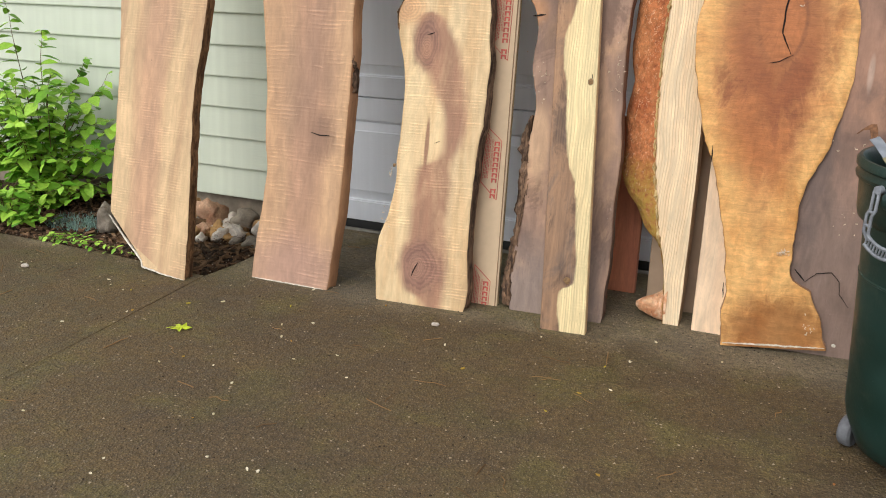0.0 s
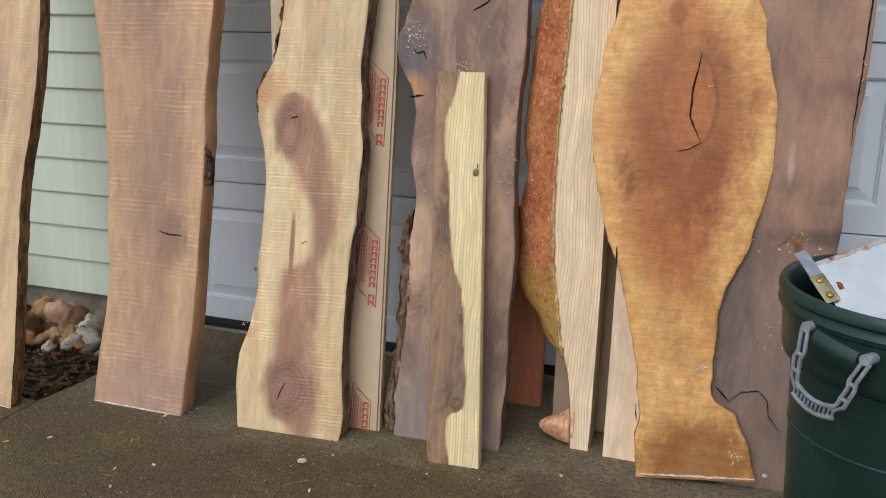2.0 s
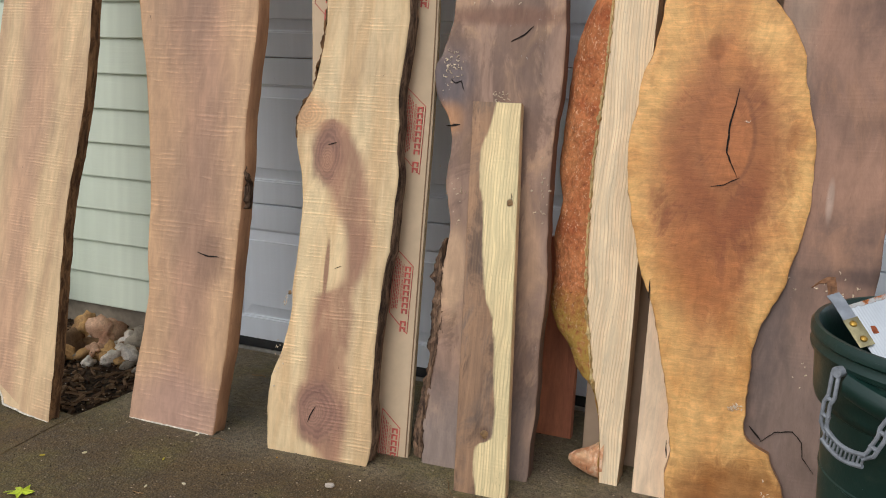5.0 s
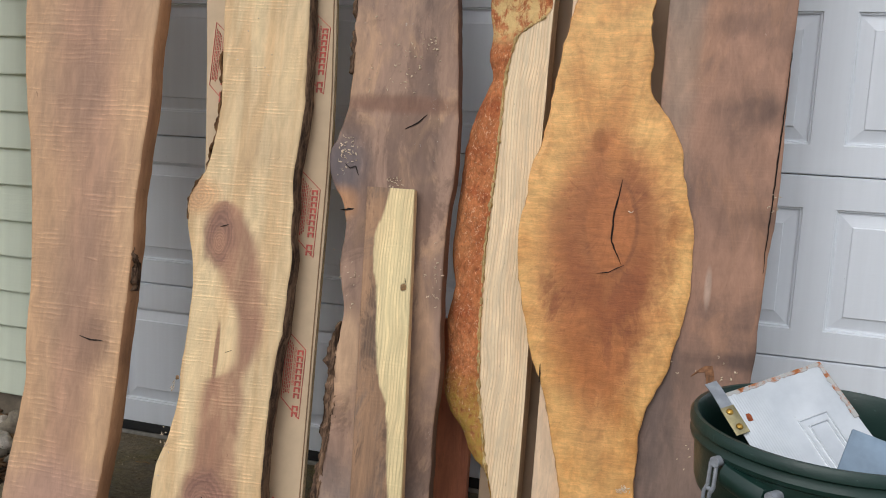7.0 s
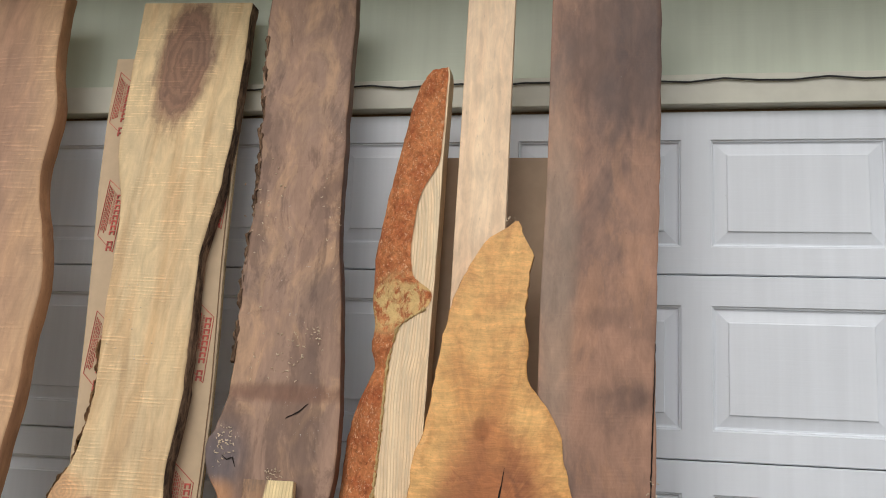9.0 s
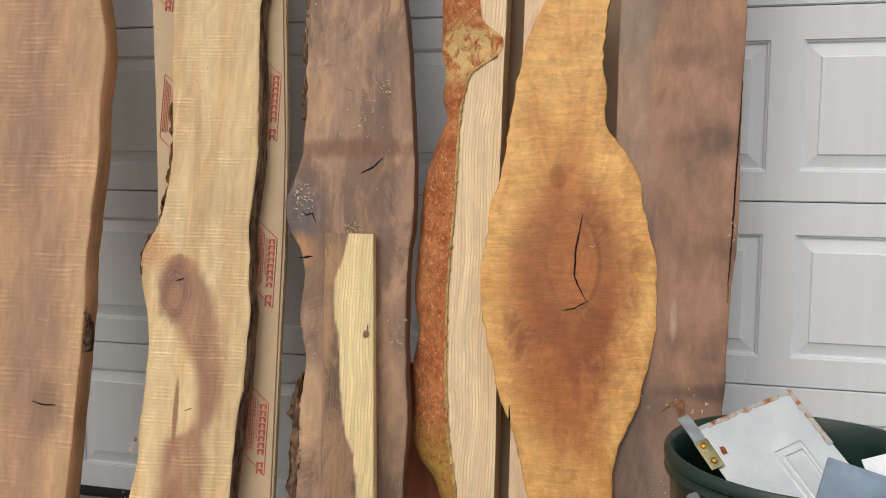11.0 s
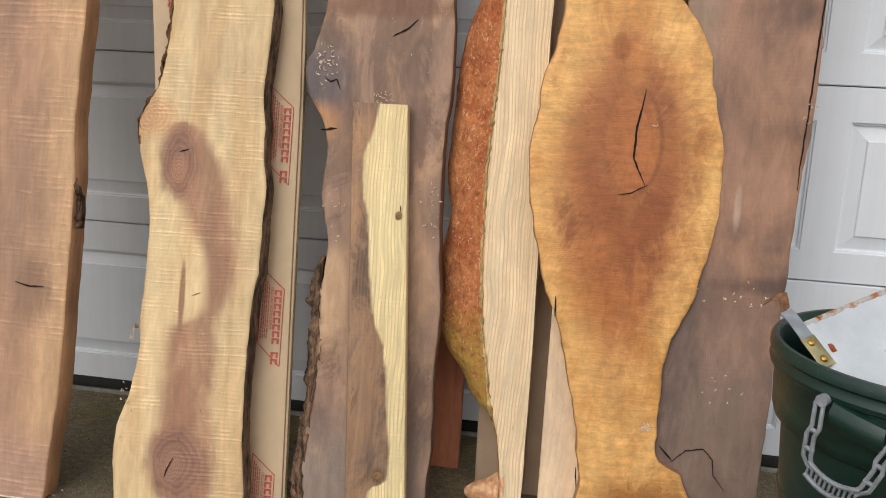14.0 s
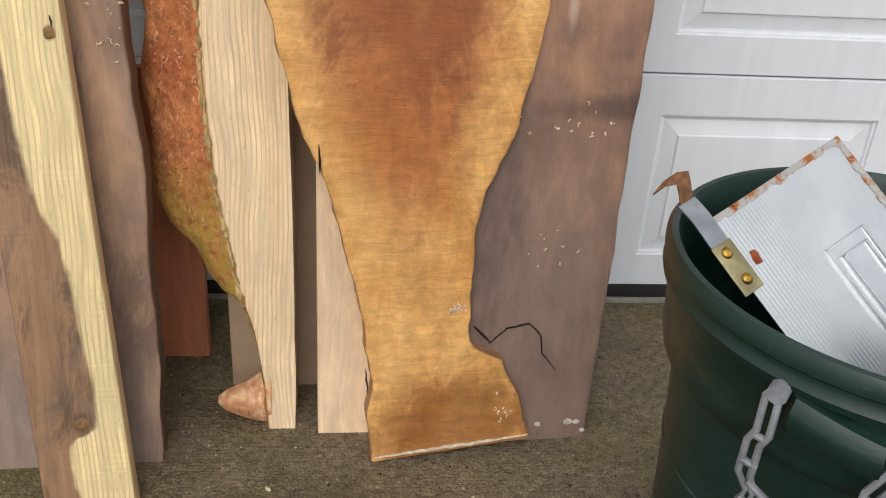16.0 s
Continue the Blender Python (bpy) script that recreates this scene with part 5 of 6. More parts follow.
for sgn in (-1, 1):
    for off in (-0.009, 0.009):
        tube(bm, [on_bin(sgn * (0.082 + off * 0.4) , 0.256, 0.702), on_bin(sgn * (0.086 + off), 0.268, 0.69), on_bin(sgn * (0.074 + off), 0.272, 0.653), on_bin(sgn * (0.078 + off), 0.274, 0.64), on_bin(sgn * (0.068 + off), 0.276, 0.604), on_bin(sgn * (0.05 + off * 0.5), 0.277, 0.589)], 0.0036, 8)
    for s, o, z in ((0.085, 0.266, 0.695), (0.076, 0.272, 0.647), (0.07, 0.275, 0.617)):
        tube(bm, [on_bin(sgn * (s - 0.012), o, z), on_bin(sgn * (s + 0.012), o, z)], 0.004, 8)
    tube(bm, [on_bin(sgn * 0.083, 0.238, 0.697), on_bin(sgn * 0.083, 0.272, 0.697)], 0.0095, 12)
for off in (-0.011, 0.011):
    tube(bm, [on_bin(-0.06 + 0.12 * k / 8, 0.277, 0.588 + off - 0.012 * math.sin(math.pi * k / 8)) for k in range(9)], 0.0042, 8)
for k in range(11):
    s = -0.056 + 0.112 * k / 10
    d = -0.012 * math.sin(math.pi * (k + 0.5) / 11)
    tube(bm, [on_bin(s, 0.277, 0.576 + d), on_bin(s, 0.277, 0.600 + d)], 0.0022, 6)
part("handle", bm, M_GREY, bin_, "grey plastic swing handle with a latticed grip")
for ang in (172, 92):
    a = radians(ang)
    c = Vector((0.168 * math.cos(a), 0.168 * math.sin(a), 0.042))
    axle = Vector((0.9, -0.42, 0))
    side = Vector((0, 0, 1)).cross(axle).normalized()
    axle.normalize()
    bm = bmesh.new()
    prof = [(0.012, -0.016), (0.034, -0.017), (0.04, -0.012), (0.042, 0.0), (0.04, 0.012), (0.034, 0.017), (0.012, 0.016)]
    rings = [[bm.verts.new(c + axle * w + (side * math.cos(t) + Vector((0, 0, 1)) * math.sin(t)) * r) for t in np.linspace(0, 2 * math.pi, 28, endpoint=False)] for r, w in prof]
    for p, q in zip(rings, rings[1:]):
        for i in range(28):
            bm.faces.new((p[i], p[(i + 1) % 28], q[(i + 1) % 28], q[i]))
    bm.faces.new(rings[0])
    bm.faces.new(rings[-1])
    wheel = part("wheel", bm, plain("dark_grey_plastic", lin(104, 106, 110), 0.6, 0, 60, 0.25), bin_, "grey plastic bin wheel")
    bm = bmesh.new()
    tube(bm, [c - axle * 0.024, c + axle * 0.024], 0.011, 12)
    tube(bm, [c + axle * 0.021 + Vector((0, 0, 0.0)), c + axle * 0.021 + Vector((-c.x * 0.2, -c.y * 0.2, 0.04))], 0.012, 8)
    part("hub", bm, M_TYRE, wheel, "black wheel hub")

# ---- scrap in the bin ----


def brushed_metal():
    g = Graph("galvanised_sheet", 0.38, 0.9, 0.5)
    p = g.co()
    x, y, z = g.xyz(p)
    n1 = g.noise(p, 9.0, 5, 0.65)
    col = g.tone(lin(214, 218, 222), n1, 0.85, 1.05)
    sp = g.ramp(g.noise(p, 38.0, 5, 0.7), 0.66, 0.72)
    col = g.mix(g.m("MULTIPLY", sp, 0.35), col, lin(150, 140, 128))
    rib = g.m("MULTIPLY_ADD", g.m("SINE", g.m("MULTIPLY", x, 1250.0)), 0.5, 0.5)
    side = g.m("MULTIPLY", g.ramp(x, 0.10, 0.04), rib)
    return g.done(col, side, 0.0004, 0.5, g.ramp(n1, 0.3, 0.7, 0.28, 0.5))


def rust():
    g = Graph("rusted_edge", 0.8, 0.2, 0.3)
    p = g.co()
    n1 = g.noise(p, 55.0, 6, 0.72, 0.6)
    col = g.mix(g.ramp(n1, 0.46, 0.62), lin(176, 176, 174), lin(166, 98, 48))
    col = g.mix(g.ramp(n1, 0.6, 0.7), col, lin(74, 46, 32))
    return g.done(col, n1, 0.002, 0.8)


M_METAL, M_RUST = brushed_metal(), rust()
M_BRASS = plain("brass_screw", lin(190, 150, 72), 0.35, 0.9, 60)
LP, AP = Vector((0.188, 2.929, 0.721)), Vector((0.357, 3.026, 0.78))
ex = (AP - LP).normalized()
ey = Vector((0.545, -0.585, -0.6))
ey = (ey - ex * ey.dot(ex)).normalized()
ez = ex.cross(ey)
if ez.y > 0:
    ez = -ez
frame_m = Matrix((ex, ey, ez)).transposed().to_4x4()
frame_m.translation = LP
sheet = thing("scrap_metal_panel", frame_m, "bent galvanised metal panel with rusty edges in the bin", "scrap metal")
WX, WY = (AP - LP).length, 0.27


def torn_edge(y, seed, deep):
    return deep * (0.5 + 0.5 * noise.noise((seed, y * 60, 0)) + 0.3 * noise.noise((seed, y * 170, 4)))


# the skin, faintly dished, with a ragged upper edge
bm = bmesh.new()
grid = []
for j in range(29):
    v = j / 28
    row = []
    for i in range(25):
        u = i / 24
        x = -0.012 + (WX + 0.012) * u
        y = WY * v + (torn_edge(x, 2.0, 0.006) if j == 0 else 0.0)
        row.append((x, y, -0.006 * math.sin(math.pi * u) * v - 0.002 * noise.noise((u * 3, v * 3, 1))))
    grid.append(row)
top = [[bm.verts.new(q) for q in row] for row in grid]
low = [[bm.verts.new((q[0], q[1], q[2] - 0.0016)) for q in row] for row in grid]
for j in range(28):
    for i in range(24):
        bm.faces.new((top[j][i], top[j][i + 1], top[j + 1][i + 1], top[j + 1][i]))
        bm.faces.new((low[j][i], low[j + 1][i], low[j + 1][i + 1], low[j][i + 1]))
for j in range(28):
    bm.faces.new((top[j][0], top[j + 1][0], low[j + 1][0], low[j][0]))
    bm.faces.new((top[j][24], low[j][24], low[j + 1][24], top[j + 1][24]))
for i in range(24):
    bm.faces.new((top[0][i], low[0][i], low[0][i + 1], top[0][i + 1]))
    bm.faces.new((top[28][i], top[28][i + 1], low[28][i + 1], low[28][i]))
part("sheet", bm, M_METAL, sheet)


def flange(a, b, across, wide, seed):
    """A narrow folded strip along an edge, worn to an uneven width."""
    bm = bmesh.new()
    a, b, across = Vector(a), Vector(b), Vector(across)
    ring = []
    for k in range(41):
        p = a.lerp(b, k / 40)
        w = wide * (0.75 + 0.55 * noise.noise((seed, k * 0.35, 0)) + 0.25 * noise.noise((seed, k * 1.1, 3)))
        ring.append([bm.verts.new(p + across * c + Vector((0, 0, z))) for c, z in ((-0.0015, -0.011), (-0.0015, 0.0015), (0.0, 0.0026), (w, 0.0012), (w, -0.0005), (0.0, -0.001))])
    for p, q in zip(ring, ring[1:]):
        for i in range(6):
            bm.faces.new((p[i], p[(i + 1) % 6], q[(i + 1) % 6], q[i]))
    bm.faces.new(ring[0])
    bm.faces.new(ring[-1])
    return bm


part("rusty_flange", flange((-0.012, 0.0, 0.0), (WX, 0.0, 0.0), (0, 1, 0), 0.009, 1.0), M_RUST, sheet, "rusty folded flange")
part("rusty_flange", flange((WX, 0.0, 0.0), (WX, 0.125, 0.0), (-1, 0, 0), 0.010, 6.0), M_RUST, sheet, "rusty folded flange")
for x0, x1, y0 in ((0.096, 0.156, 0.095), (0.109, 0.148, 0.110)):
    for q in ((x0, x1, y0, y0 + 0.0022), (x0, x0 + 0.0022, y0, WY - 0.004), (x1 - 0.0022, x1, y0, WY - 0.004)):
        bm = bmesh.new()
        box(bm, *q, -0.008, 0.0012, 0.0005)
        part("pressed_rib", bm, M_METAL, sheet)


def ribbon(pts, width, thick, across):
    """A bent metal strap through points of the panel's own space."""
    bm = bmesh.new()
    across = Vector(across).normalized()
    ring = []
    for i, p in enumerate(pts):
        d = (Vector(pts[min(i + 1, len(pts) - 1)]) - Vector(pts[max(i - 1, 0)])).normalized()
        nn = d.cross(across).normalized()
        ring.append([bm.verts.new(Vector(p) + across * a * width / 2 + nn * b * thick / 2) for a, b in ((-1, -1), (1, -1), (1, 1), (-1, 1))])
    for p, q in zip(ring, ring[1:]):
        for k in range(4):
            bm.faces.new((p[k], p[(k + 1) % 4], q[(k + 1) % 4], q[k]))
    bm.faces.new(ring[0])
    bm.faces.new(ring[-1])
    return bm


bracket = part("hinge_bracket", ribbon([(-0.013, 0.034, 0.003), (-0.013, 0.012, 0.004), (-0.014, -0.01, 0.006), (-0.015, -0.03, 0.004)], 0.024, 0.002, (1, 0, 0)), plain("dull_steel", lin(150, 154, 160), 0.4, 0.8, 40, 0.2), sheet, "bent steel hinge bracket")
part("rusty_tip", ribbon([(-0.015, -0.03, 0.004), (-0.011, -0.042, 0.010), (-0.008, -0.053, 0.014), (-0.02, -0.058, 0.013), (-0.034, -0.058, 0.006)], 0.02, 0.002, (1, -0.3, 0.2)), plain("dark_rust", lin(120, 84, 58), 0.75, 0.3, 90, 0.45), bracket, "rust-brown folded bracket tip")
bm = bmesh.new()
box(bm, -0.027, 0.001, 0.026, 0.086, 0.0032, 0.0056, 0.001)
plate_ = part("hinge_plate", bm, plain("yellowed_zinc", lin(164, 154, 118), 0.42, 0.75, 60, 0.25), bracket, "yellowed zinc hinge plate")
for x, y in ((-0.0135, 0.038), (-0.0125, 0.071)):
    bm = bmesh.new()
    lathe(bm, [(0.0001, 0.0092), (0.003, 0.0088), (0.0058, 0.0072), (0.0068, 0.0054)], 20, (x, y))
    box(bm, x - 0.0045, x + 0.0045, y - 0.0006, y + 0.0006, 0.0088, 0.0094)
    part("screw", bm, M_BRASS, bracket, "slotted brass screw head")
bm = bmesh.new()
blob(bm, (0.017, 0.058, 0.0), (0.006, 0.0095, 0.001), 3.0, 0.55)
part("rust_spot", bm, plain("brown_rust", lin(140, 72, 40), 0.85, 0.1, 120, 0.35), sheet, "brown rust spot")

bx = thing("scrap_box", look((0.435, 2.8, 0.672), (0.2, 1.5, 1.3)) @ pose(0, 0, 0, 0, 0, 12), "small blue-grey metal box lying in the bin", "scrap metal")
bm = bmesh.new()
box(bm, -0.05, 0.05, -0.07, 0.035, -0.05, 0.0, 0.003)
part("shell", bm, plain("blue_grey_enamel", lin(112, 130, 148), 0.45, 0.1, 30, 0.15), bx)
pl = thing("plate", look((0.53, 2.86, 0.685), (0.3, 1.3, 1.5)) @ pose(0, 0, 0, 0, 0, -22), "white enamel plate with blue bars lying in the bin", "metal plate")
bm = bmesh.new()
box(bm, -0.07, 0.06, -0.07, 0.045, -0.002, 0.0, 0.0008)
part("sheet", bm, plain("white_enamel", lin(226, 232, 238), 0.35, 0, 30, 0.05), pl)
bm = bmesh.new()
for k in range(3):
    box(bm, -0.045 + 0.034 * k, -0.02 + 0.034 * k, -0.04, 0.025, -0.0004, 0.0014)
part("blue_bar", bm, plain("blue_enamel", lin(40, 52, 120), 0.4), pl, "blue bar marks", smooth=False)
bm = bmesh.new()
blob(bm, (-0.058, 0.03, 0.001), (0.006, 0.006, 0.002), 1.0, 0.05)
part("rivet", bm, M_BRASS, pl, "brass rivet")

# ---- rocks in the bed ----
def rock_material(name, a, b):
    g = Graph(name, 0.9, 0.0, 0.25)
    n1 = g.noise(g.co(), 45.0, 6, 0.7, 0.4)
    n2 = g.noise(g.co(), 12.0, 4, 0.6)
    return g.done(g.tone(g.mix(g.ramp(n2, 0.35, 0.65), a, b), n1, 0.65, 1.3), n1, 0.006, 0.9)


R_TAN = rock_material("tan_stone", lin(186, 148, 96), lin(138, 106, 72))
R_PINK = rock_material("rough_pink_stone", lin(204, 168, 138), lin(146, 108, 84))
R_WHITE = rock_material("white_quartz", lin(222, 214, 202), lin(170, 156, 140))
R_GREY = rock_material("grey_stone", lin(152, 142, 126), lin(112, 102, 90))
R_DARK = rock_material("dark_stone", lin(120, 94, 66), lin(80, 62, 46))
ROCKS = [(-2.40, 3.76, 0.055, 0.06, 0.07, R_PINK, 0.7), (-2.24, 3.79, 0.075, 0.06, 0.055, R_GREY, 0.3), (-2.30, 3.77, 0.042, 0.04, 0.045, R_WHITE, 0.3), (-2.29, 3.66, 0.06, 0.045, 0.038, R_TAN, 0.25), (-2.20, 3.66, 0.05, 0.04, 0.038, R_WHITE, 0.4), (-2.47, 3.62, 0.075, 0.06, 0.055, R_DARK, 0.3),
         (-2.52, 3.78, 0.075, 0.06, 0.065, R_TAN, 0.3), (-2.36, 3.64, 0.045, 0.035, 0.03, R_PINK, 0.4), (-2.09, 3.70, 0.05, 0.045, 0.045, R_WHITE, 0.3), (-2.42, 3.47, 0.065, 0.05, 0.05, R_DARK, 0.3), (-2.30, 3.56, 0.028, 0.024, 0.022, R_WHITE, 0.4), (-2.14, 3.78, 0.055, 0.05, 0.05, R_TAN, 0.3), (-2.52, 3.69, 0.05, 0.05, 0.045, R_DARK, 0.3), (-2.43, 3.57, 0.04, 0.035, 0.035, R_TAN, 0.3), (-2.73, 3.49, 0.07, 0.05, 0.075, R_GREY, 0.4)]
NAMES = {R_TAN: "rounded tan stone in the planting bed", R_PINK: "rough pinkish pitted stone in the planting bed", R_WHITE: "white quartz stone in the planting bed", R_GREY: "flat grey stone in the planting bed", R_DARK: "dark brown stone in the planting bed"}
for i, (x, y, sx, sy, sz, mt, rg) in enumerate(ROCKS):
    bm = bmesh.new()
    blob(bm, (0, 0, 0), (sx * 0.9, sy * 0.9, sz * 0.9), i * 3.7, rg + 0.3, 3)
    rk = part("rock", bm, mt, sharp=0)
    rk.matrix_world = pose(x, y, -0.035 + sz * 0.72, 0, 0, i * 47)
    tagged(rk, NAMES[mt], "rock", "stones in the planting bed")

rr2 = random.Random(8)
for i in range(26):
    mt = rr2.choice([R_TAN, R_TAN, R_PINK, R_GREY, R_WHITE, R_DARK])
    sz = rr2.uniform(0.018, 0.04)
    bm = bmesh.new()
    blob(bm, (0, 0, 0), (sz * 1.25, sz, sz * 0.8), 60 + i * 2.3, 0.45, 3)
    rk = part("rock", bm, mt, sharp=0)
    rk.matrix_world = pose(rr2.uniform(-2.5, -2.06), rr2.uniform(3.58, 3.88), -0.035 + sz * 0.55, rr2.uniform(-15, 15), 0, i * 61)
    tagged(rk, NAMES[mt], "rock", "stones in the planting bed")

# ---- mulch and soil crumbs ----
rnd = random.Random(3)
bm = bmesh.new()
for _ in range(1500):
    x, y = rnd.uniform(-3.6, -2.0), rnd.uniform(3.2, 3.95)
    l, w, h = rnd.uniform(0.006, 0.024), rnd.uniform(0.002, 0.006), rnd.uniform(0.002, 0.005)
    start = len(bm.verts)
    box(bm, -l, l, -w, w, -h, h)
    bm.verts.ensure_lookup_table()
    mm = pose(x, y, -0.03 + rnd.uniform(0, 0.008), rnd.uniform(-25, 25), rnd.uniform(-25, 25), rnd.uniform(0, 180))
    for v in bm.verts[start:]:
        v.co = mm @ v.co


def chip_material(name, a, b):
    g = Graph(name, 0.9, 0.0, 0.2)
    n = g.t.nodes.new("ShaderNodeNewGeometry")
    return g.done(g.mix(n.outputs["Random Per Island"], a, b))


ob = tagged(part("mulch", bm, chip_material("mulch_chips", lin(54, 40, 30), lin(128, 100, 74)), smooth=False), "dark brown bark mulch chips on the bed", "mulch", kind="stuff")

# ---- shrub and other plants ----
def leaf_material(name, a, b):
    g = Graph(name, 0.5, 0.0, 0.4)
    n = g.t.nodes.new("ShaderNodeNewGeometry")
    col = g.mix(n.outputs["Random Per Island"], a, b)
    g.put(g.b, "Transmission Weight", 0.0)
    g.put(g.b, "Subsurface Weight", 0.12)
    g.put(g.b, "Subsurface Radius", (0.004, 0.008, 0.002))
    v = g.noise(g.co(), 90.0, 3)
    return g.done(g.tone(col, v, 0.85, 1.12), v, 0.001, 0.4)


M_LEAF = leaf_material("fresh_green_leaf", lin(86, 142, 30), lin(172, 214, 78))
M_STEM = plain("brown_stem", lin(98, 82, 52), 0.8)


def leaf(bm, m, length, width):
    """An ovate leaf folded along its midrib."""
    rows = [(0.0, 0.0), (0.18, 0.62), (0.42, 1.0), (0.7, 0.72), (0.9, 0.28), (1.0, 0.0)]
    mid = [bm.verts.new(m @ Vector((t * length, 0, -0.16 * length * t * t))) for t, _ in rows]
    for sgn in (-1, 1):
        out = [None] + [bm.verts.new(m @ Vector((t * length, sgn * w * width / 2, 0.12 * w * width - 0.18 * length * t * t))) for t, w in rows[1:-1]] + [None]
        bm.faces.new([mid[0], out[1], mid[1]])
        for i in range(1, 4):
            bm.faces.new([mid[i], out[i], out[i + 1], mid[i + 1]])
        bm.faces.new([mid[4], out[4], mid[5]])


def leafy(name, label, base, stems, seed, size=(0.03, 0.06), mat=None, step=0.035):
    """A leafy plant: arching stems given by their tip, with opposite leaves along them."""
    rr_ = random.Random(seed)
    root = thing(name, pose(*base), label, "plant")
    st, lv = bmesh.new(), bmesh.new()
    for tip, arch in stems:
        a, b = Vector((rr_.uniform(-0.05, 0.05), rr_.uniform(-0.04, 0.04), 0)), Vector(tip) - Vector(base)
        ctrl = (a + b) / 2 + Vector((0, 0, arch))
        n = max(6, int((b - a).length / step))
        pts = [(1 - t) ** 2 * a + 2 * t * (1 - t) * ctrl + t * t * b + 0.012 * Vector((noise.noise((t * 5, seed, tip[0])), noise.noise((t * 5, tip[2], seed)), 0)) for t in [k / (n - 1) for k in range(n)]]
        tube(st, pts, [0.0035 * (1 - 0.75 * k / (n - 1)) for k in range(n)], 5)
        for k in range(1, n):
            d = (pts[k] - pts[k - 1]).normalized()
            for sgn in (-1, 1):
                if rr_.random() < 0.12:
                    continue
                yaw = math.degrees(math.atan2(d.y, d.x)) + sgn * rr_.uniform(40, 85)
                L = rr_.uniform(*size) * (0.65 if k > n - 3 else 1.0)
                m = Matrix.Translation(pts[k]) @ pose(0, 0, 0, rr_.uniform(-35, 35), rr_.uniform(-25, 30), yaw)
                leaf(lv, m, L, L * rr_.uniform(0.5, 0.68))
    part("branchwork", st, M_STEM, root)
    part("foliage", lv, mat or M_LEAF, root, "fresh light green oval leaves")
    return root


rs = random.Random(21)
tips = []
for k in range(70):
    tips.append(((rs.uniform(-3.75, -2.86), rs.uniform(3.45, 3.86), rs.uniform(0.04, 0.6)), rs.uniform(0.05, 0.25)))
tips += [((-2.88, 3.8, 0.42), 0.1), ((-2.8, 3.78, 0.33), 0.08), ((-2.72, 3.78, 0.2), 0.1), ((-2.75, 3.82, 0.12), 0.12), ((-3.1, 3.8, 0.66), 0.15), ((-3.3, 3.75, 0.78), 0.2), ((-3.22, 3.7, 0.6), 0.2), ((-3.45, 3.7, 0.9), 0.2)]
leafy("shrub", "leafy light green shrub growing against the siding", (-3.3, 3.66, -0.035), tips, 4, (0.05, 0.1), step=0.042)
tips = [((rs.uniform(-3.5, -2.95), rs.uniform(3.2, 3.5), rs.uniform(0.0, 0.18)), rs.uniform(0.04, 0.12)) for k in range(34)]
leafy("shrub", "low leafy green plant at the edge of the bed", (-3.25, 3.4, -0.035), tips, 6, (0.04, 0.085))
tips = [((-2.35, 3.2, 0.015), 0.05), ((-2.5, 3.23, 0.02), 0.06), ((-2.62, 3.22, 0.02), 0.05), ((-2.7, 3.16, 0.012), 0.05), ((-2.45, 3.17, 0.01), 0.04)]
leafy("creeping_vine", "creeping green runner along the driveway edge", (-2.95, 3.28, -0.03), tips, 9, (0.018, 0.036))
leafy("creeping_vine", "small green sprig between the stones", (-2.55, 3.62, -0.03), [((-2.5, 3.56, 0.07), 0.03), ((-2.48, 3.62, 0.05), 0.03), ((-2.56, 3.55, 0.06), 0.03)], 12, (0.012, 0.022))
root = thing("groundcover_tuft", pose(-2.93, 3.5, -0.035), "low blue-grey needle-leaved tuft in the bed", "plant")
bm = bmesh.new()
for _ in range(420):
    a, r = rs.uniform(0, 6.28), rs.uniform(0, 1) ** 0.5
    x, y = 0.17 * r * math.cos(a), 0.09 * r * math.sin(a)
    h = rs.uniform(0.03, 0.075) * (1 - 0.4 * r)
    tx, ty = x + rs.uniform(-0.025, 0.025), y + rs.uniform(-0.025, 0.025)
    w = 0.0022
    vs = [bm.verts.new(q) for q in ((x - w, y, 0), (x + w, y, 0), (x, y + w, 0), (tx, ty, h))]
    for q in ((0, 1, 3), (1, 2, 3), (2, 0, 3)):
        bm.faces.new([vs[i] for i in q])
part("needles", bm, leaf_material("blue_grey_needle", lin(86, 116, 104), lin(130, 154, 140)), root, smooth=False)

# ---- litter on the concrete ----
leaf_root = thing("maple_leaf", pose(-1.7, 2.72, 0.004, 0, 0, 30), "small yellow-green fallen maple leaf on the driveway", "leaf")
bm = bmesh.new()
c = bm.verts.new((0, 0, 0.006))
tipsl = []
for k in range(16):
    a = 2 * math.pi * k / 16
    r = 0.034 if k % 3 == 0 else (0.016 if k % 3 == 1 else 0.022)
    tipsl.append((bm.verts.new((r * math.cos(a), r * math.sin(a), 0.002 + 0.004 * (k % 2))), bm.verts.new((r * math.cos(a), r * math.sin(a), 0.001 + 0.004 * (k % 2)))))
cb = bm.verts.new((0, 0, 0.0048))
for k in range(16):
    p, q = tipsl[k], tipsl[(k + 1) % 16]
    bm.faces.new((c, p[0], q[0]))
    bm.faces.new((cb, q[1], p[1]))
    bm.faces.new((p[0], p[1], q[1], q[0]))
tube(bm, [(0, 0, 0.004), (-0.03, 0.004, 0.003), (-0.045, 0.0, 0.002)], 0.001, 5)
part("blade", bm, leaf_material("yellow_green_leaf", lin(168, 190, 40), lin(200, 206, 60)), leaf_root, smooth=False)

rnd = random.Random(17)


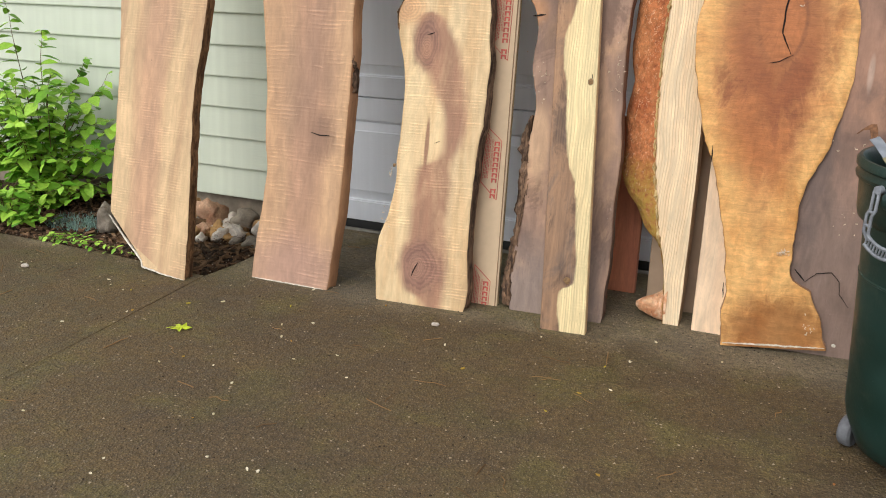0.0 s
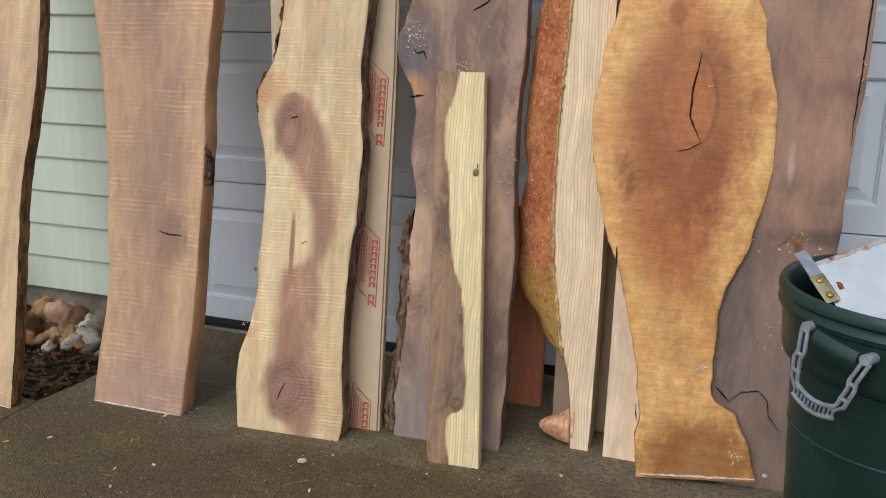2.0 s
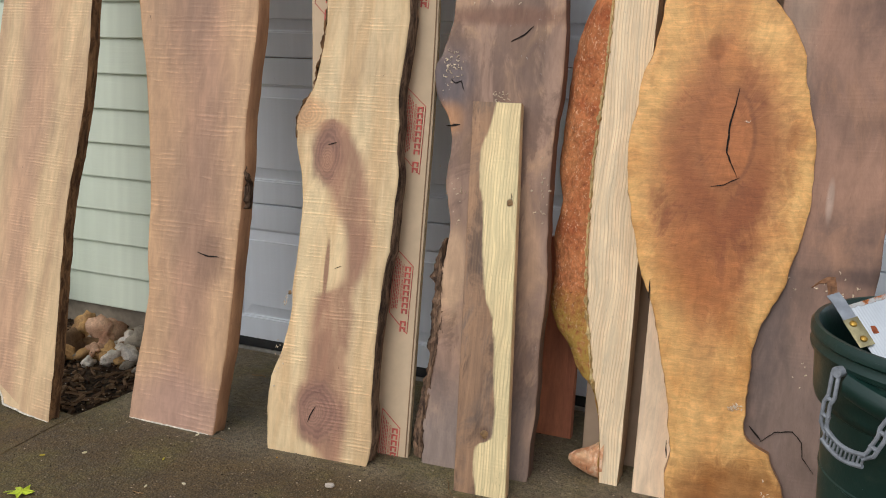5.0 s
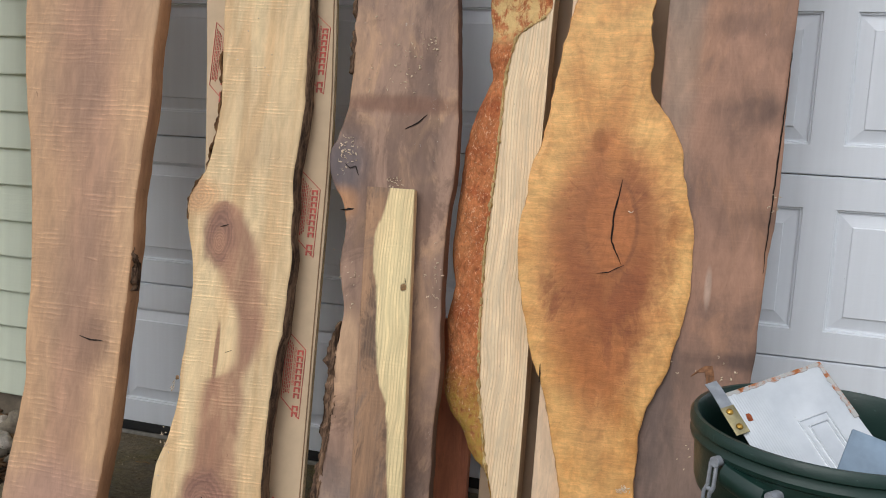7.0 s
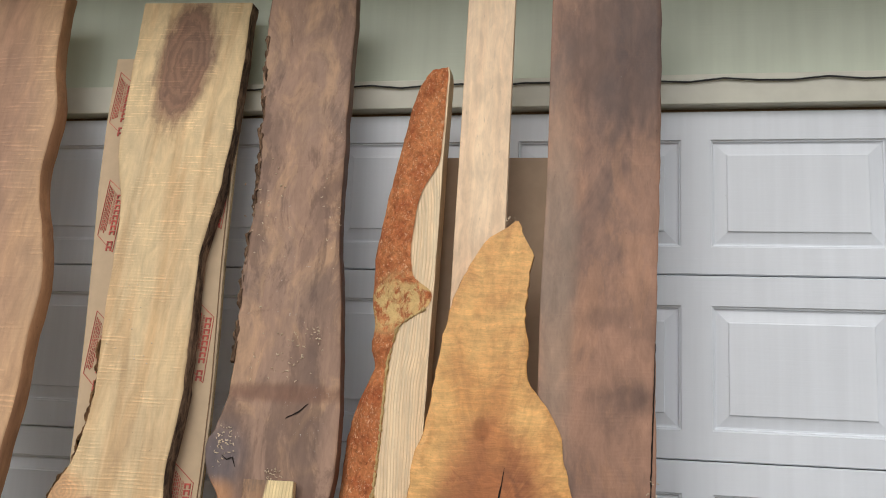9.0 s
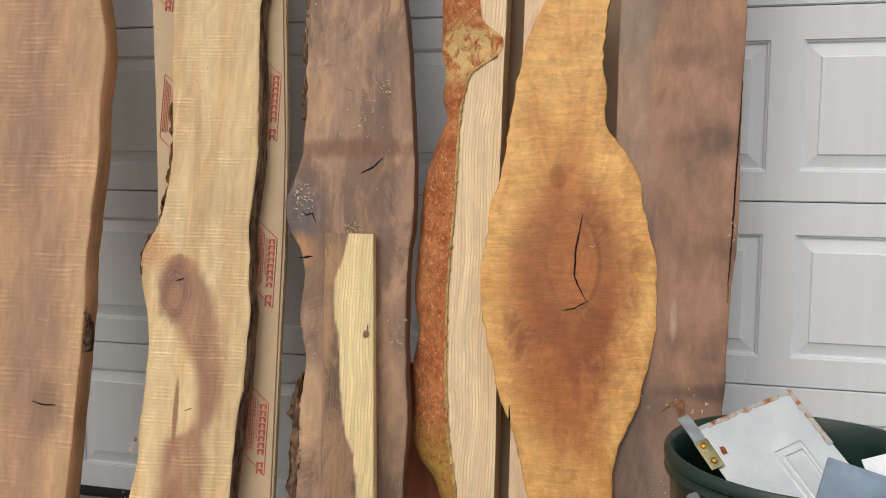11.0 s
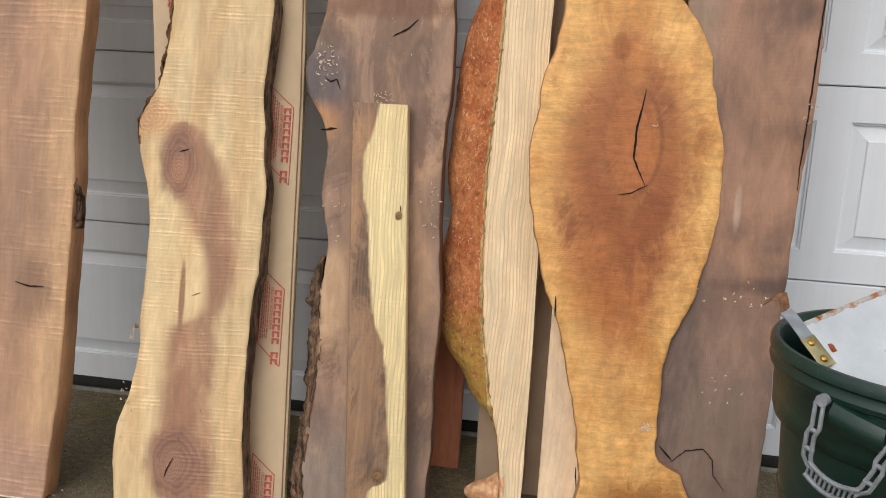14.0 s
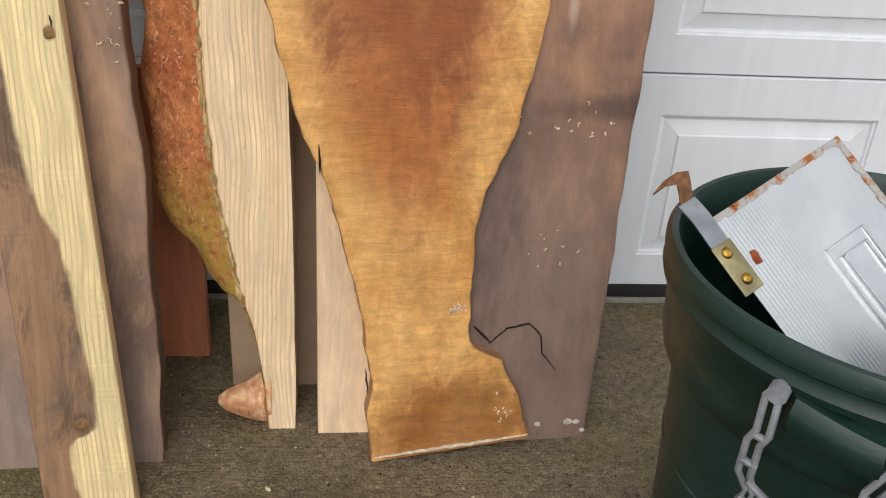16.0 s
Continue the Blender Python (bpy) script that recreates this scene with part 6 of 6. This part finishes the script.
def scatter(name, n, area, maker, mat, label, cat):
    bm = bmesh.new()
    for _ in range(n):
        x, y = rnd.uniform(area[0], area[1]), rnd.uniform(area[2], area[3])
        start = len(bm.verts)
        maker(bm)
        bm.verts.ensure_lookup_table()
        mm = pose(x, y, 0.0, 0, 0, rnd.uniform(0, 360))
        for v in bm.verts[start:]:
            v.co = mm @ v.co
    return tagged(part(name, bm, mat, smooth=False), label, cat, kind="stuff")


def petal(bm):
    l, w, h = rnd.uniform(0.002, 0.0075), rnd.uniform(0.002, 0.005), rnd.uniform(0.001, 0.003)
    ring = [(l * math.cos(t) * (1 + 0.3 * rnd.random()), w * math.sin(t)) for t in np.linspace(0, 2 * math.pi, 7, endpoint=False)]
    top = [bm.verts.new((x, y, h + rnd.uniform(0, 0.002))) for x, y in ring]
    bot = [bm.verts.new((x * 0.8, y * 0.8, 0.0005)) for x, y in ring]
    bm.faces.new(top)
    for i in range(7):
        bm.faces.new((top[i], top[(i + 1) % 7], bot[(i + 1) % 7], bot[i]))


def grain(bm):
    r = rnd.uniform(0.0012, 0.0038)
    vs = [bm.verts.new((r * math.cos(t) * rnd.uniform(0.7, 1.2), r * math.sin(t) * rnd.uniform(0.7, 1.2), 0.0)) for t in np.linspace(0, 2 * math.pi, 5, endpoint=False)]
    apex = bm.verts.new((0, 0, r * rnd.uniform(0.5, 0.9)))
    for i in range(5):
        bm.faces.new((vs[i], vs[(i + 1) % 5], apex))


def twig(bm):
    l = rnd.uniform(0.015, 0.05)
    tube(bm, [(-l, 0, 0.0015), (-l * 0.3, rnd.uniform(-0.006, 0.006), 0.003), (l * 0.4, rnd.uniform(-0.006, 0.006), 0.002), (l, 0, 0.0018)], rnd.uniform(0.0007, 0.0016), 5)


scatter("petals", 95, (-3.0, 1.0, 1.2, 3.4), petal, chip_material("pale_petals", lin(236, 228, 206), lin(196, 186, 150)), "small white and cream petals scattered on the driveway", "litter")
scatter("petals", 40, (-3.0, 1.0, 1.2, 3.3), petal, chip_material("yellow_petals", lin(176, 168, 60), lin(150, 96, 60)), "yellow-green and rusty flower bits on the driveway", "litter")
scatter("grit", 5200, (-3.0, 1.0, 1.2, 3.75), grain, chip_material("driveway_grit", lin(70, 60, 50), lin(168, 152, 130)), "fine grit and pebbles on the concrete", "grit")
scatter("grit", 2600, (-3.0, 1.0, 1.2, 3.75), grain, chip_material("dark_grit", lin(32, 27, 22), lin(70, 58, 44)), "dark crumbs on the concrete", "grit")
scatter("twigs", 90, (-3.0, 1.0, 1.4, 3.8), twig, chip_material("dry_twigs", lin(92, 70, 46), lin(150, 118, 80)), "thin dry twigs on the concrete", "twigs")
for x, y, r, lab in ((-1.004, 3.102, 0.014, "pale pebble on the driveway before the boards"), (-2.609, 2.93, 0.016, "pale round pebble on the driveway")):
    bm = bmesh.new()
    blob(bm, (0, 0, 0), (r, r * 0.8, r * 0.4), x, 0.3)
    pb = part("pebble", bm, R_WHITE, sharp=0)
    pb.matrix_world = pose(x, y, r * 0.3)
    tagged(pb, lab, "pebble")
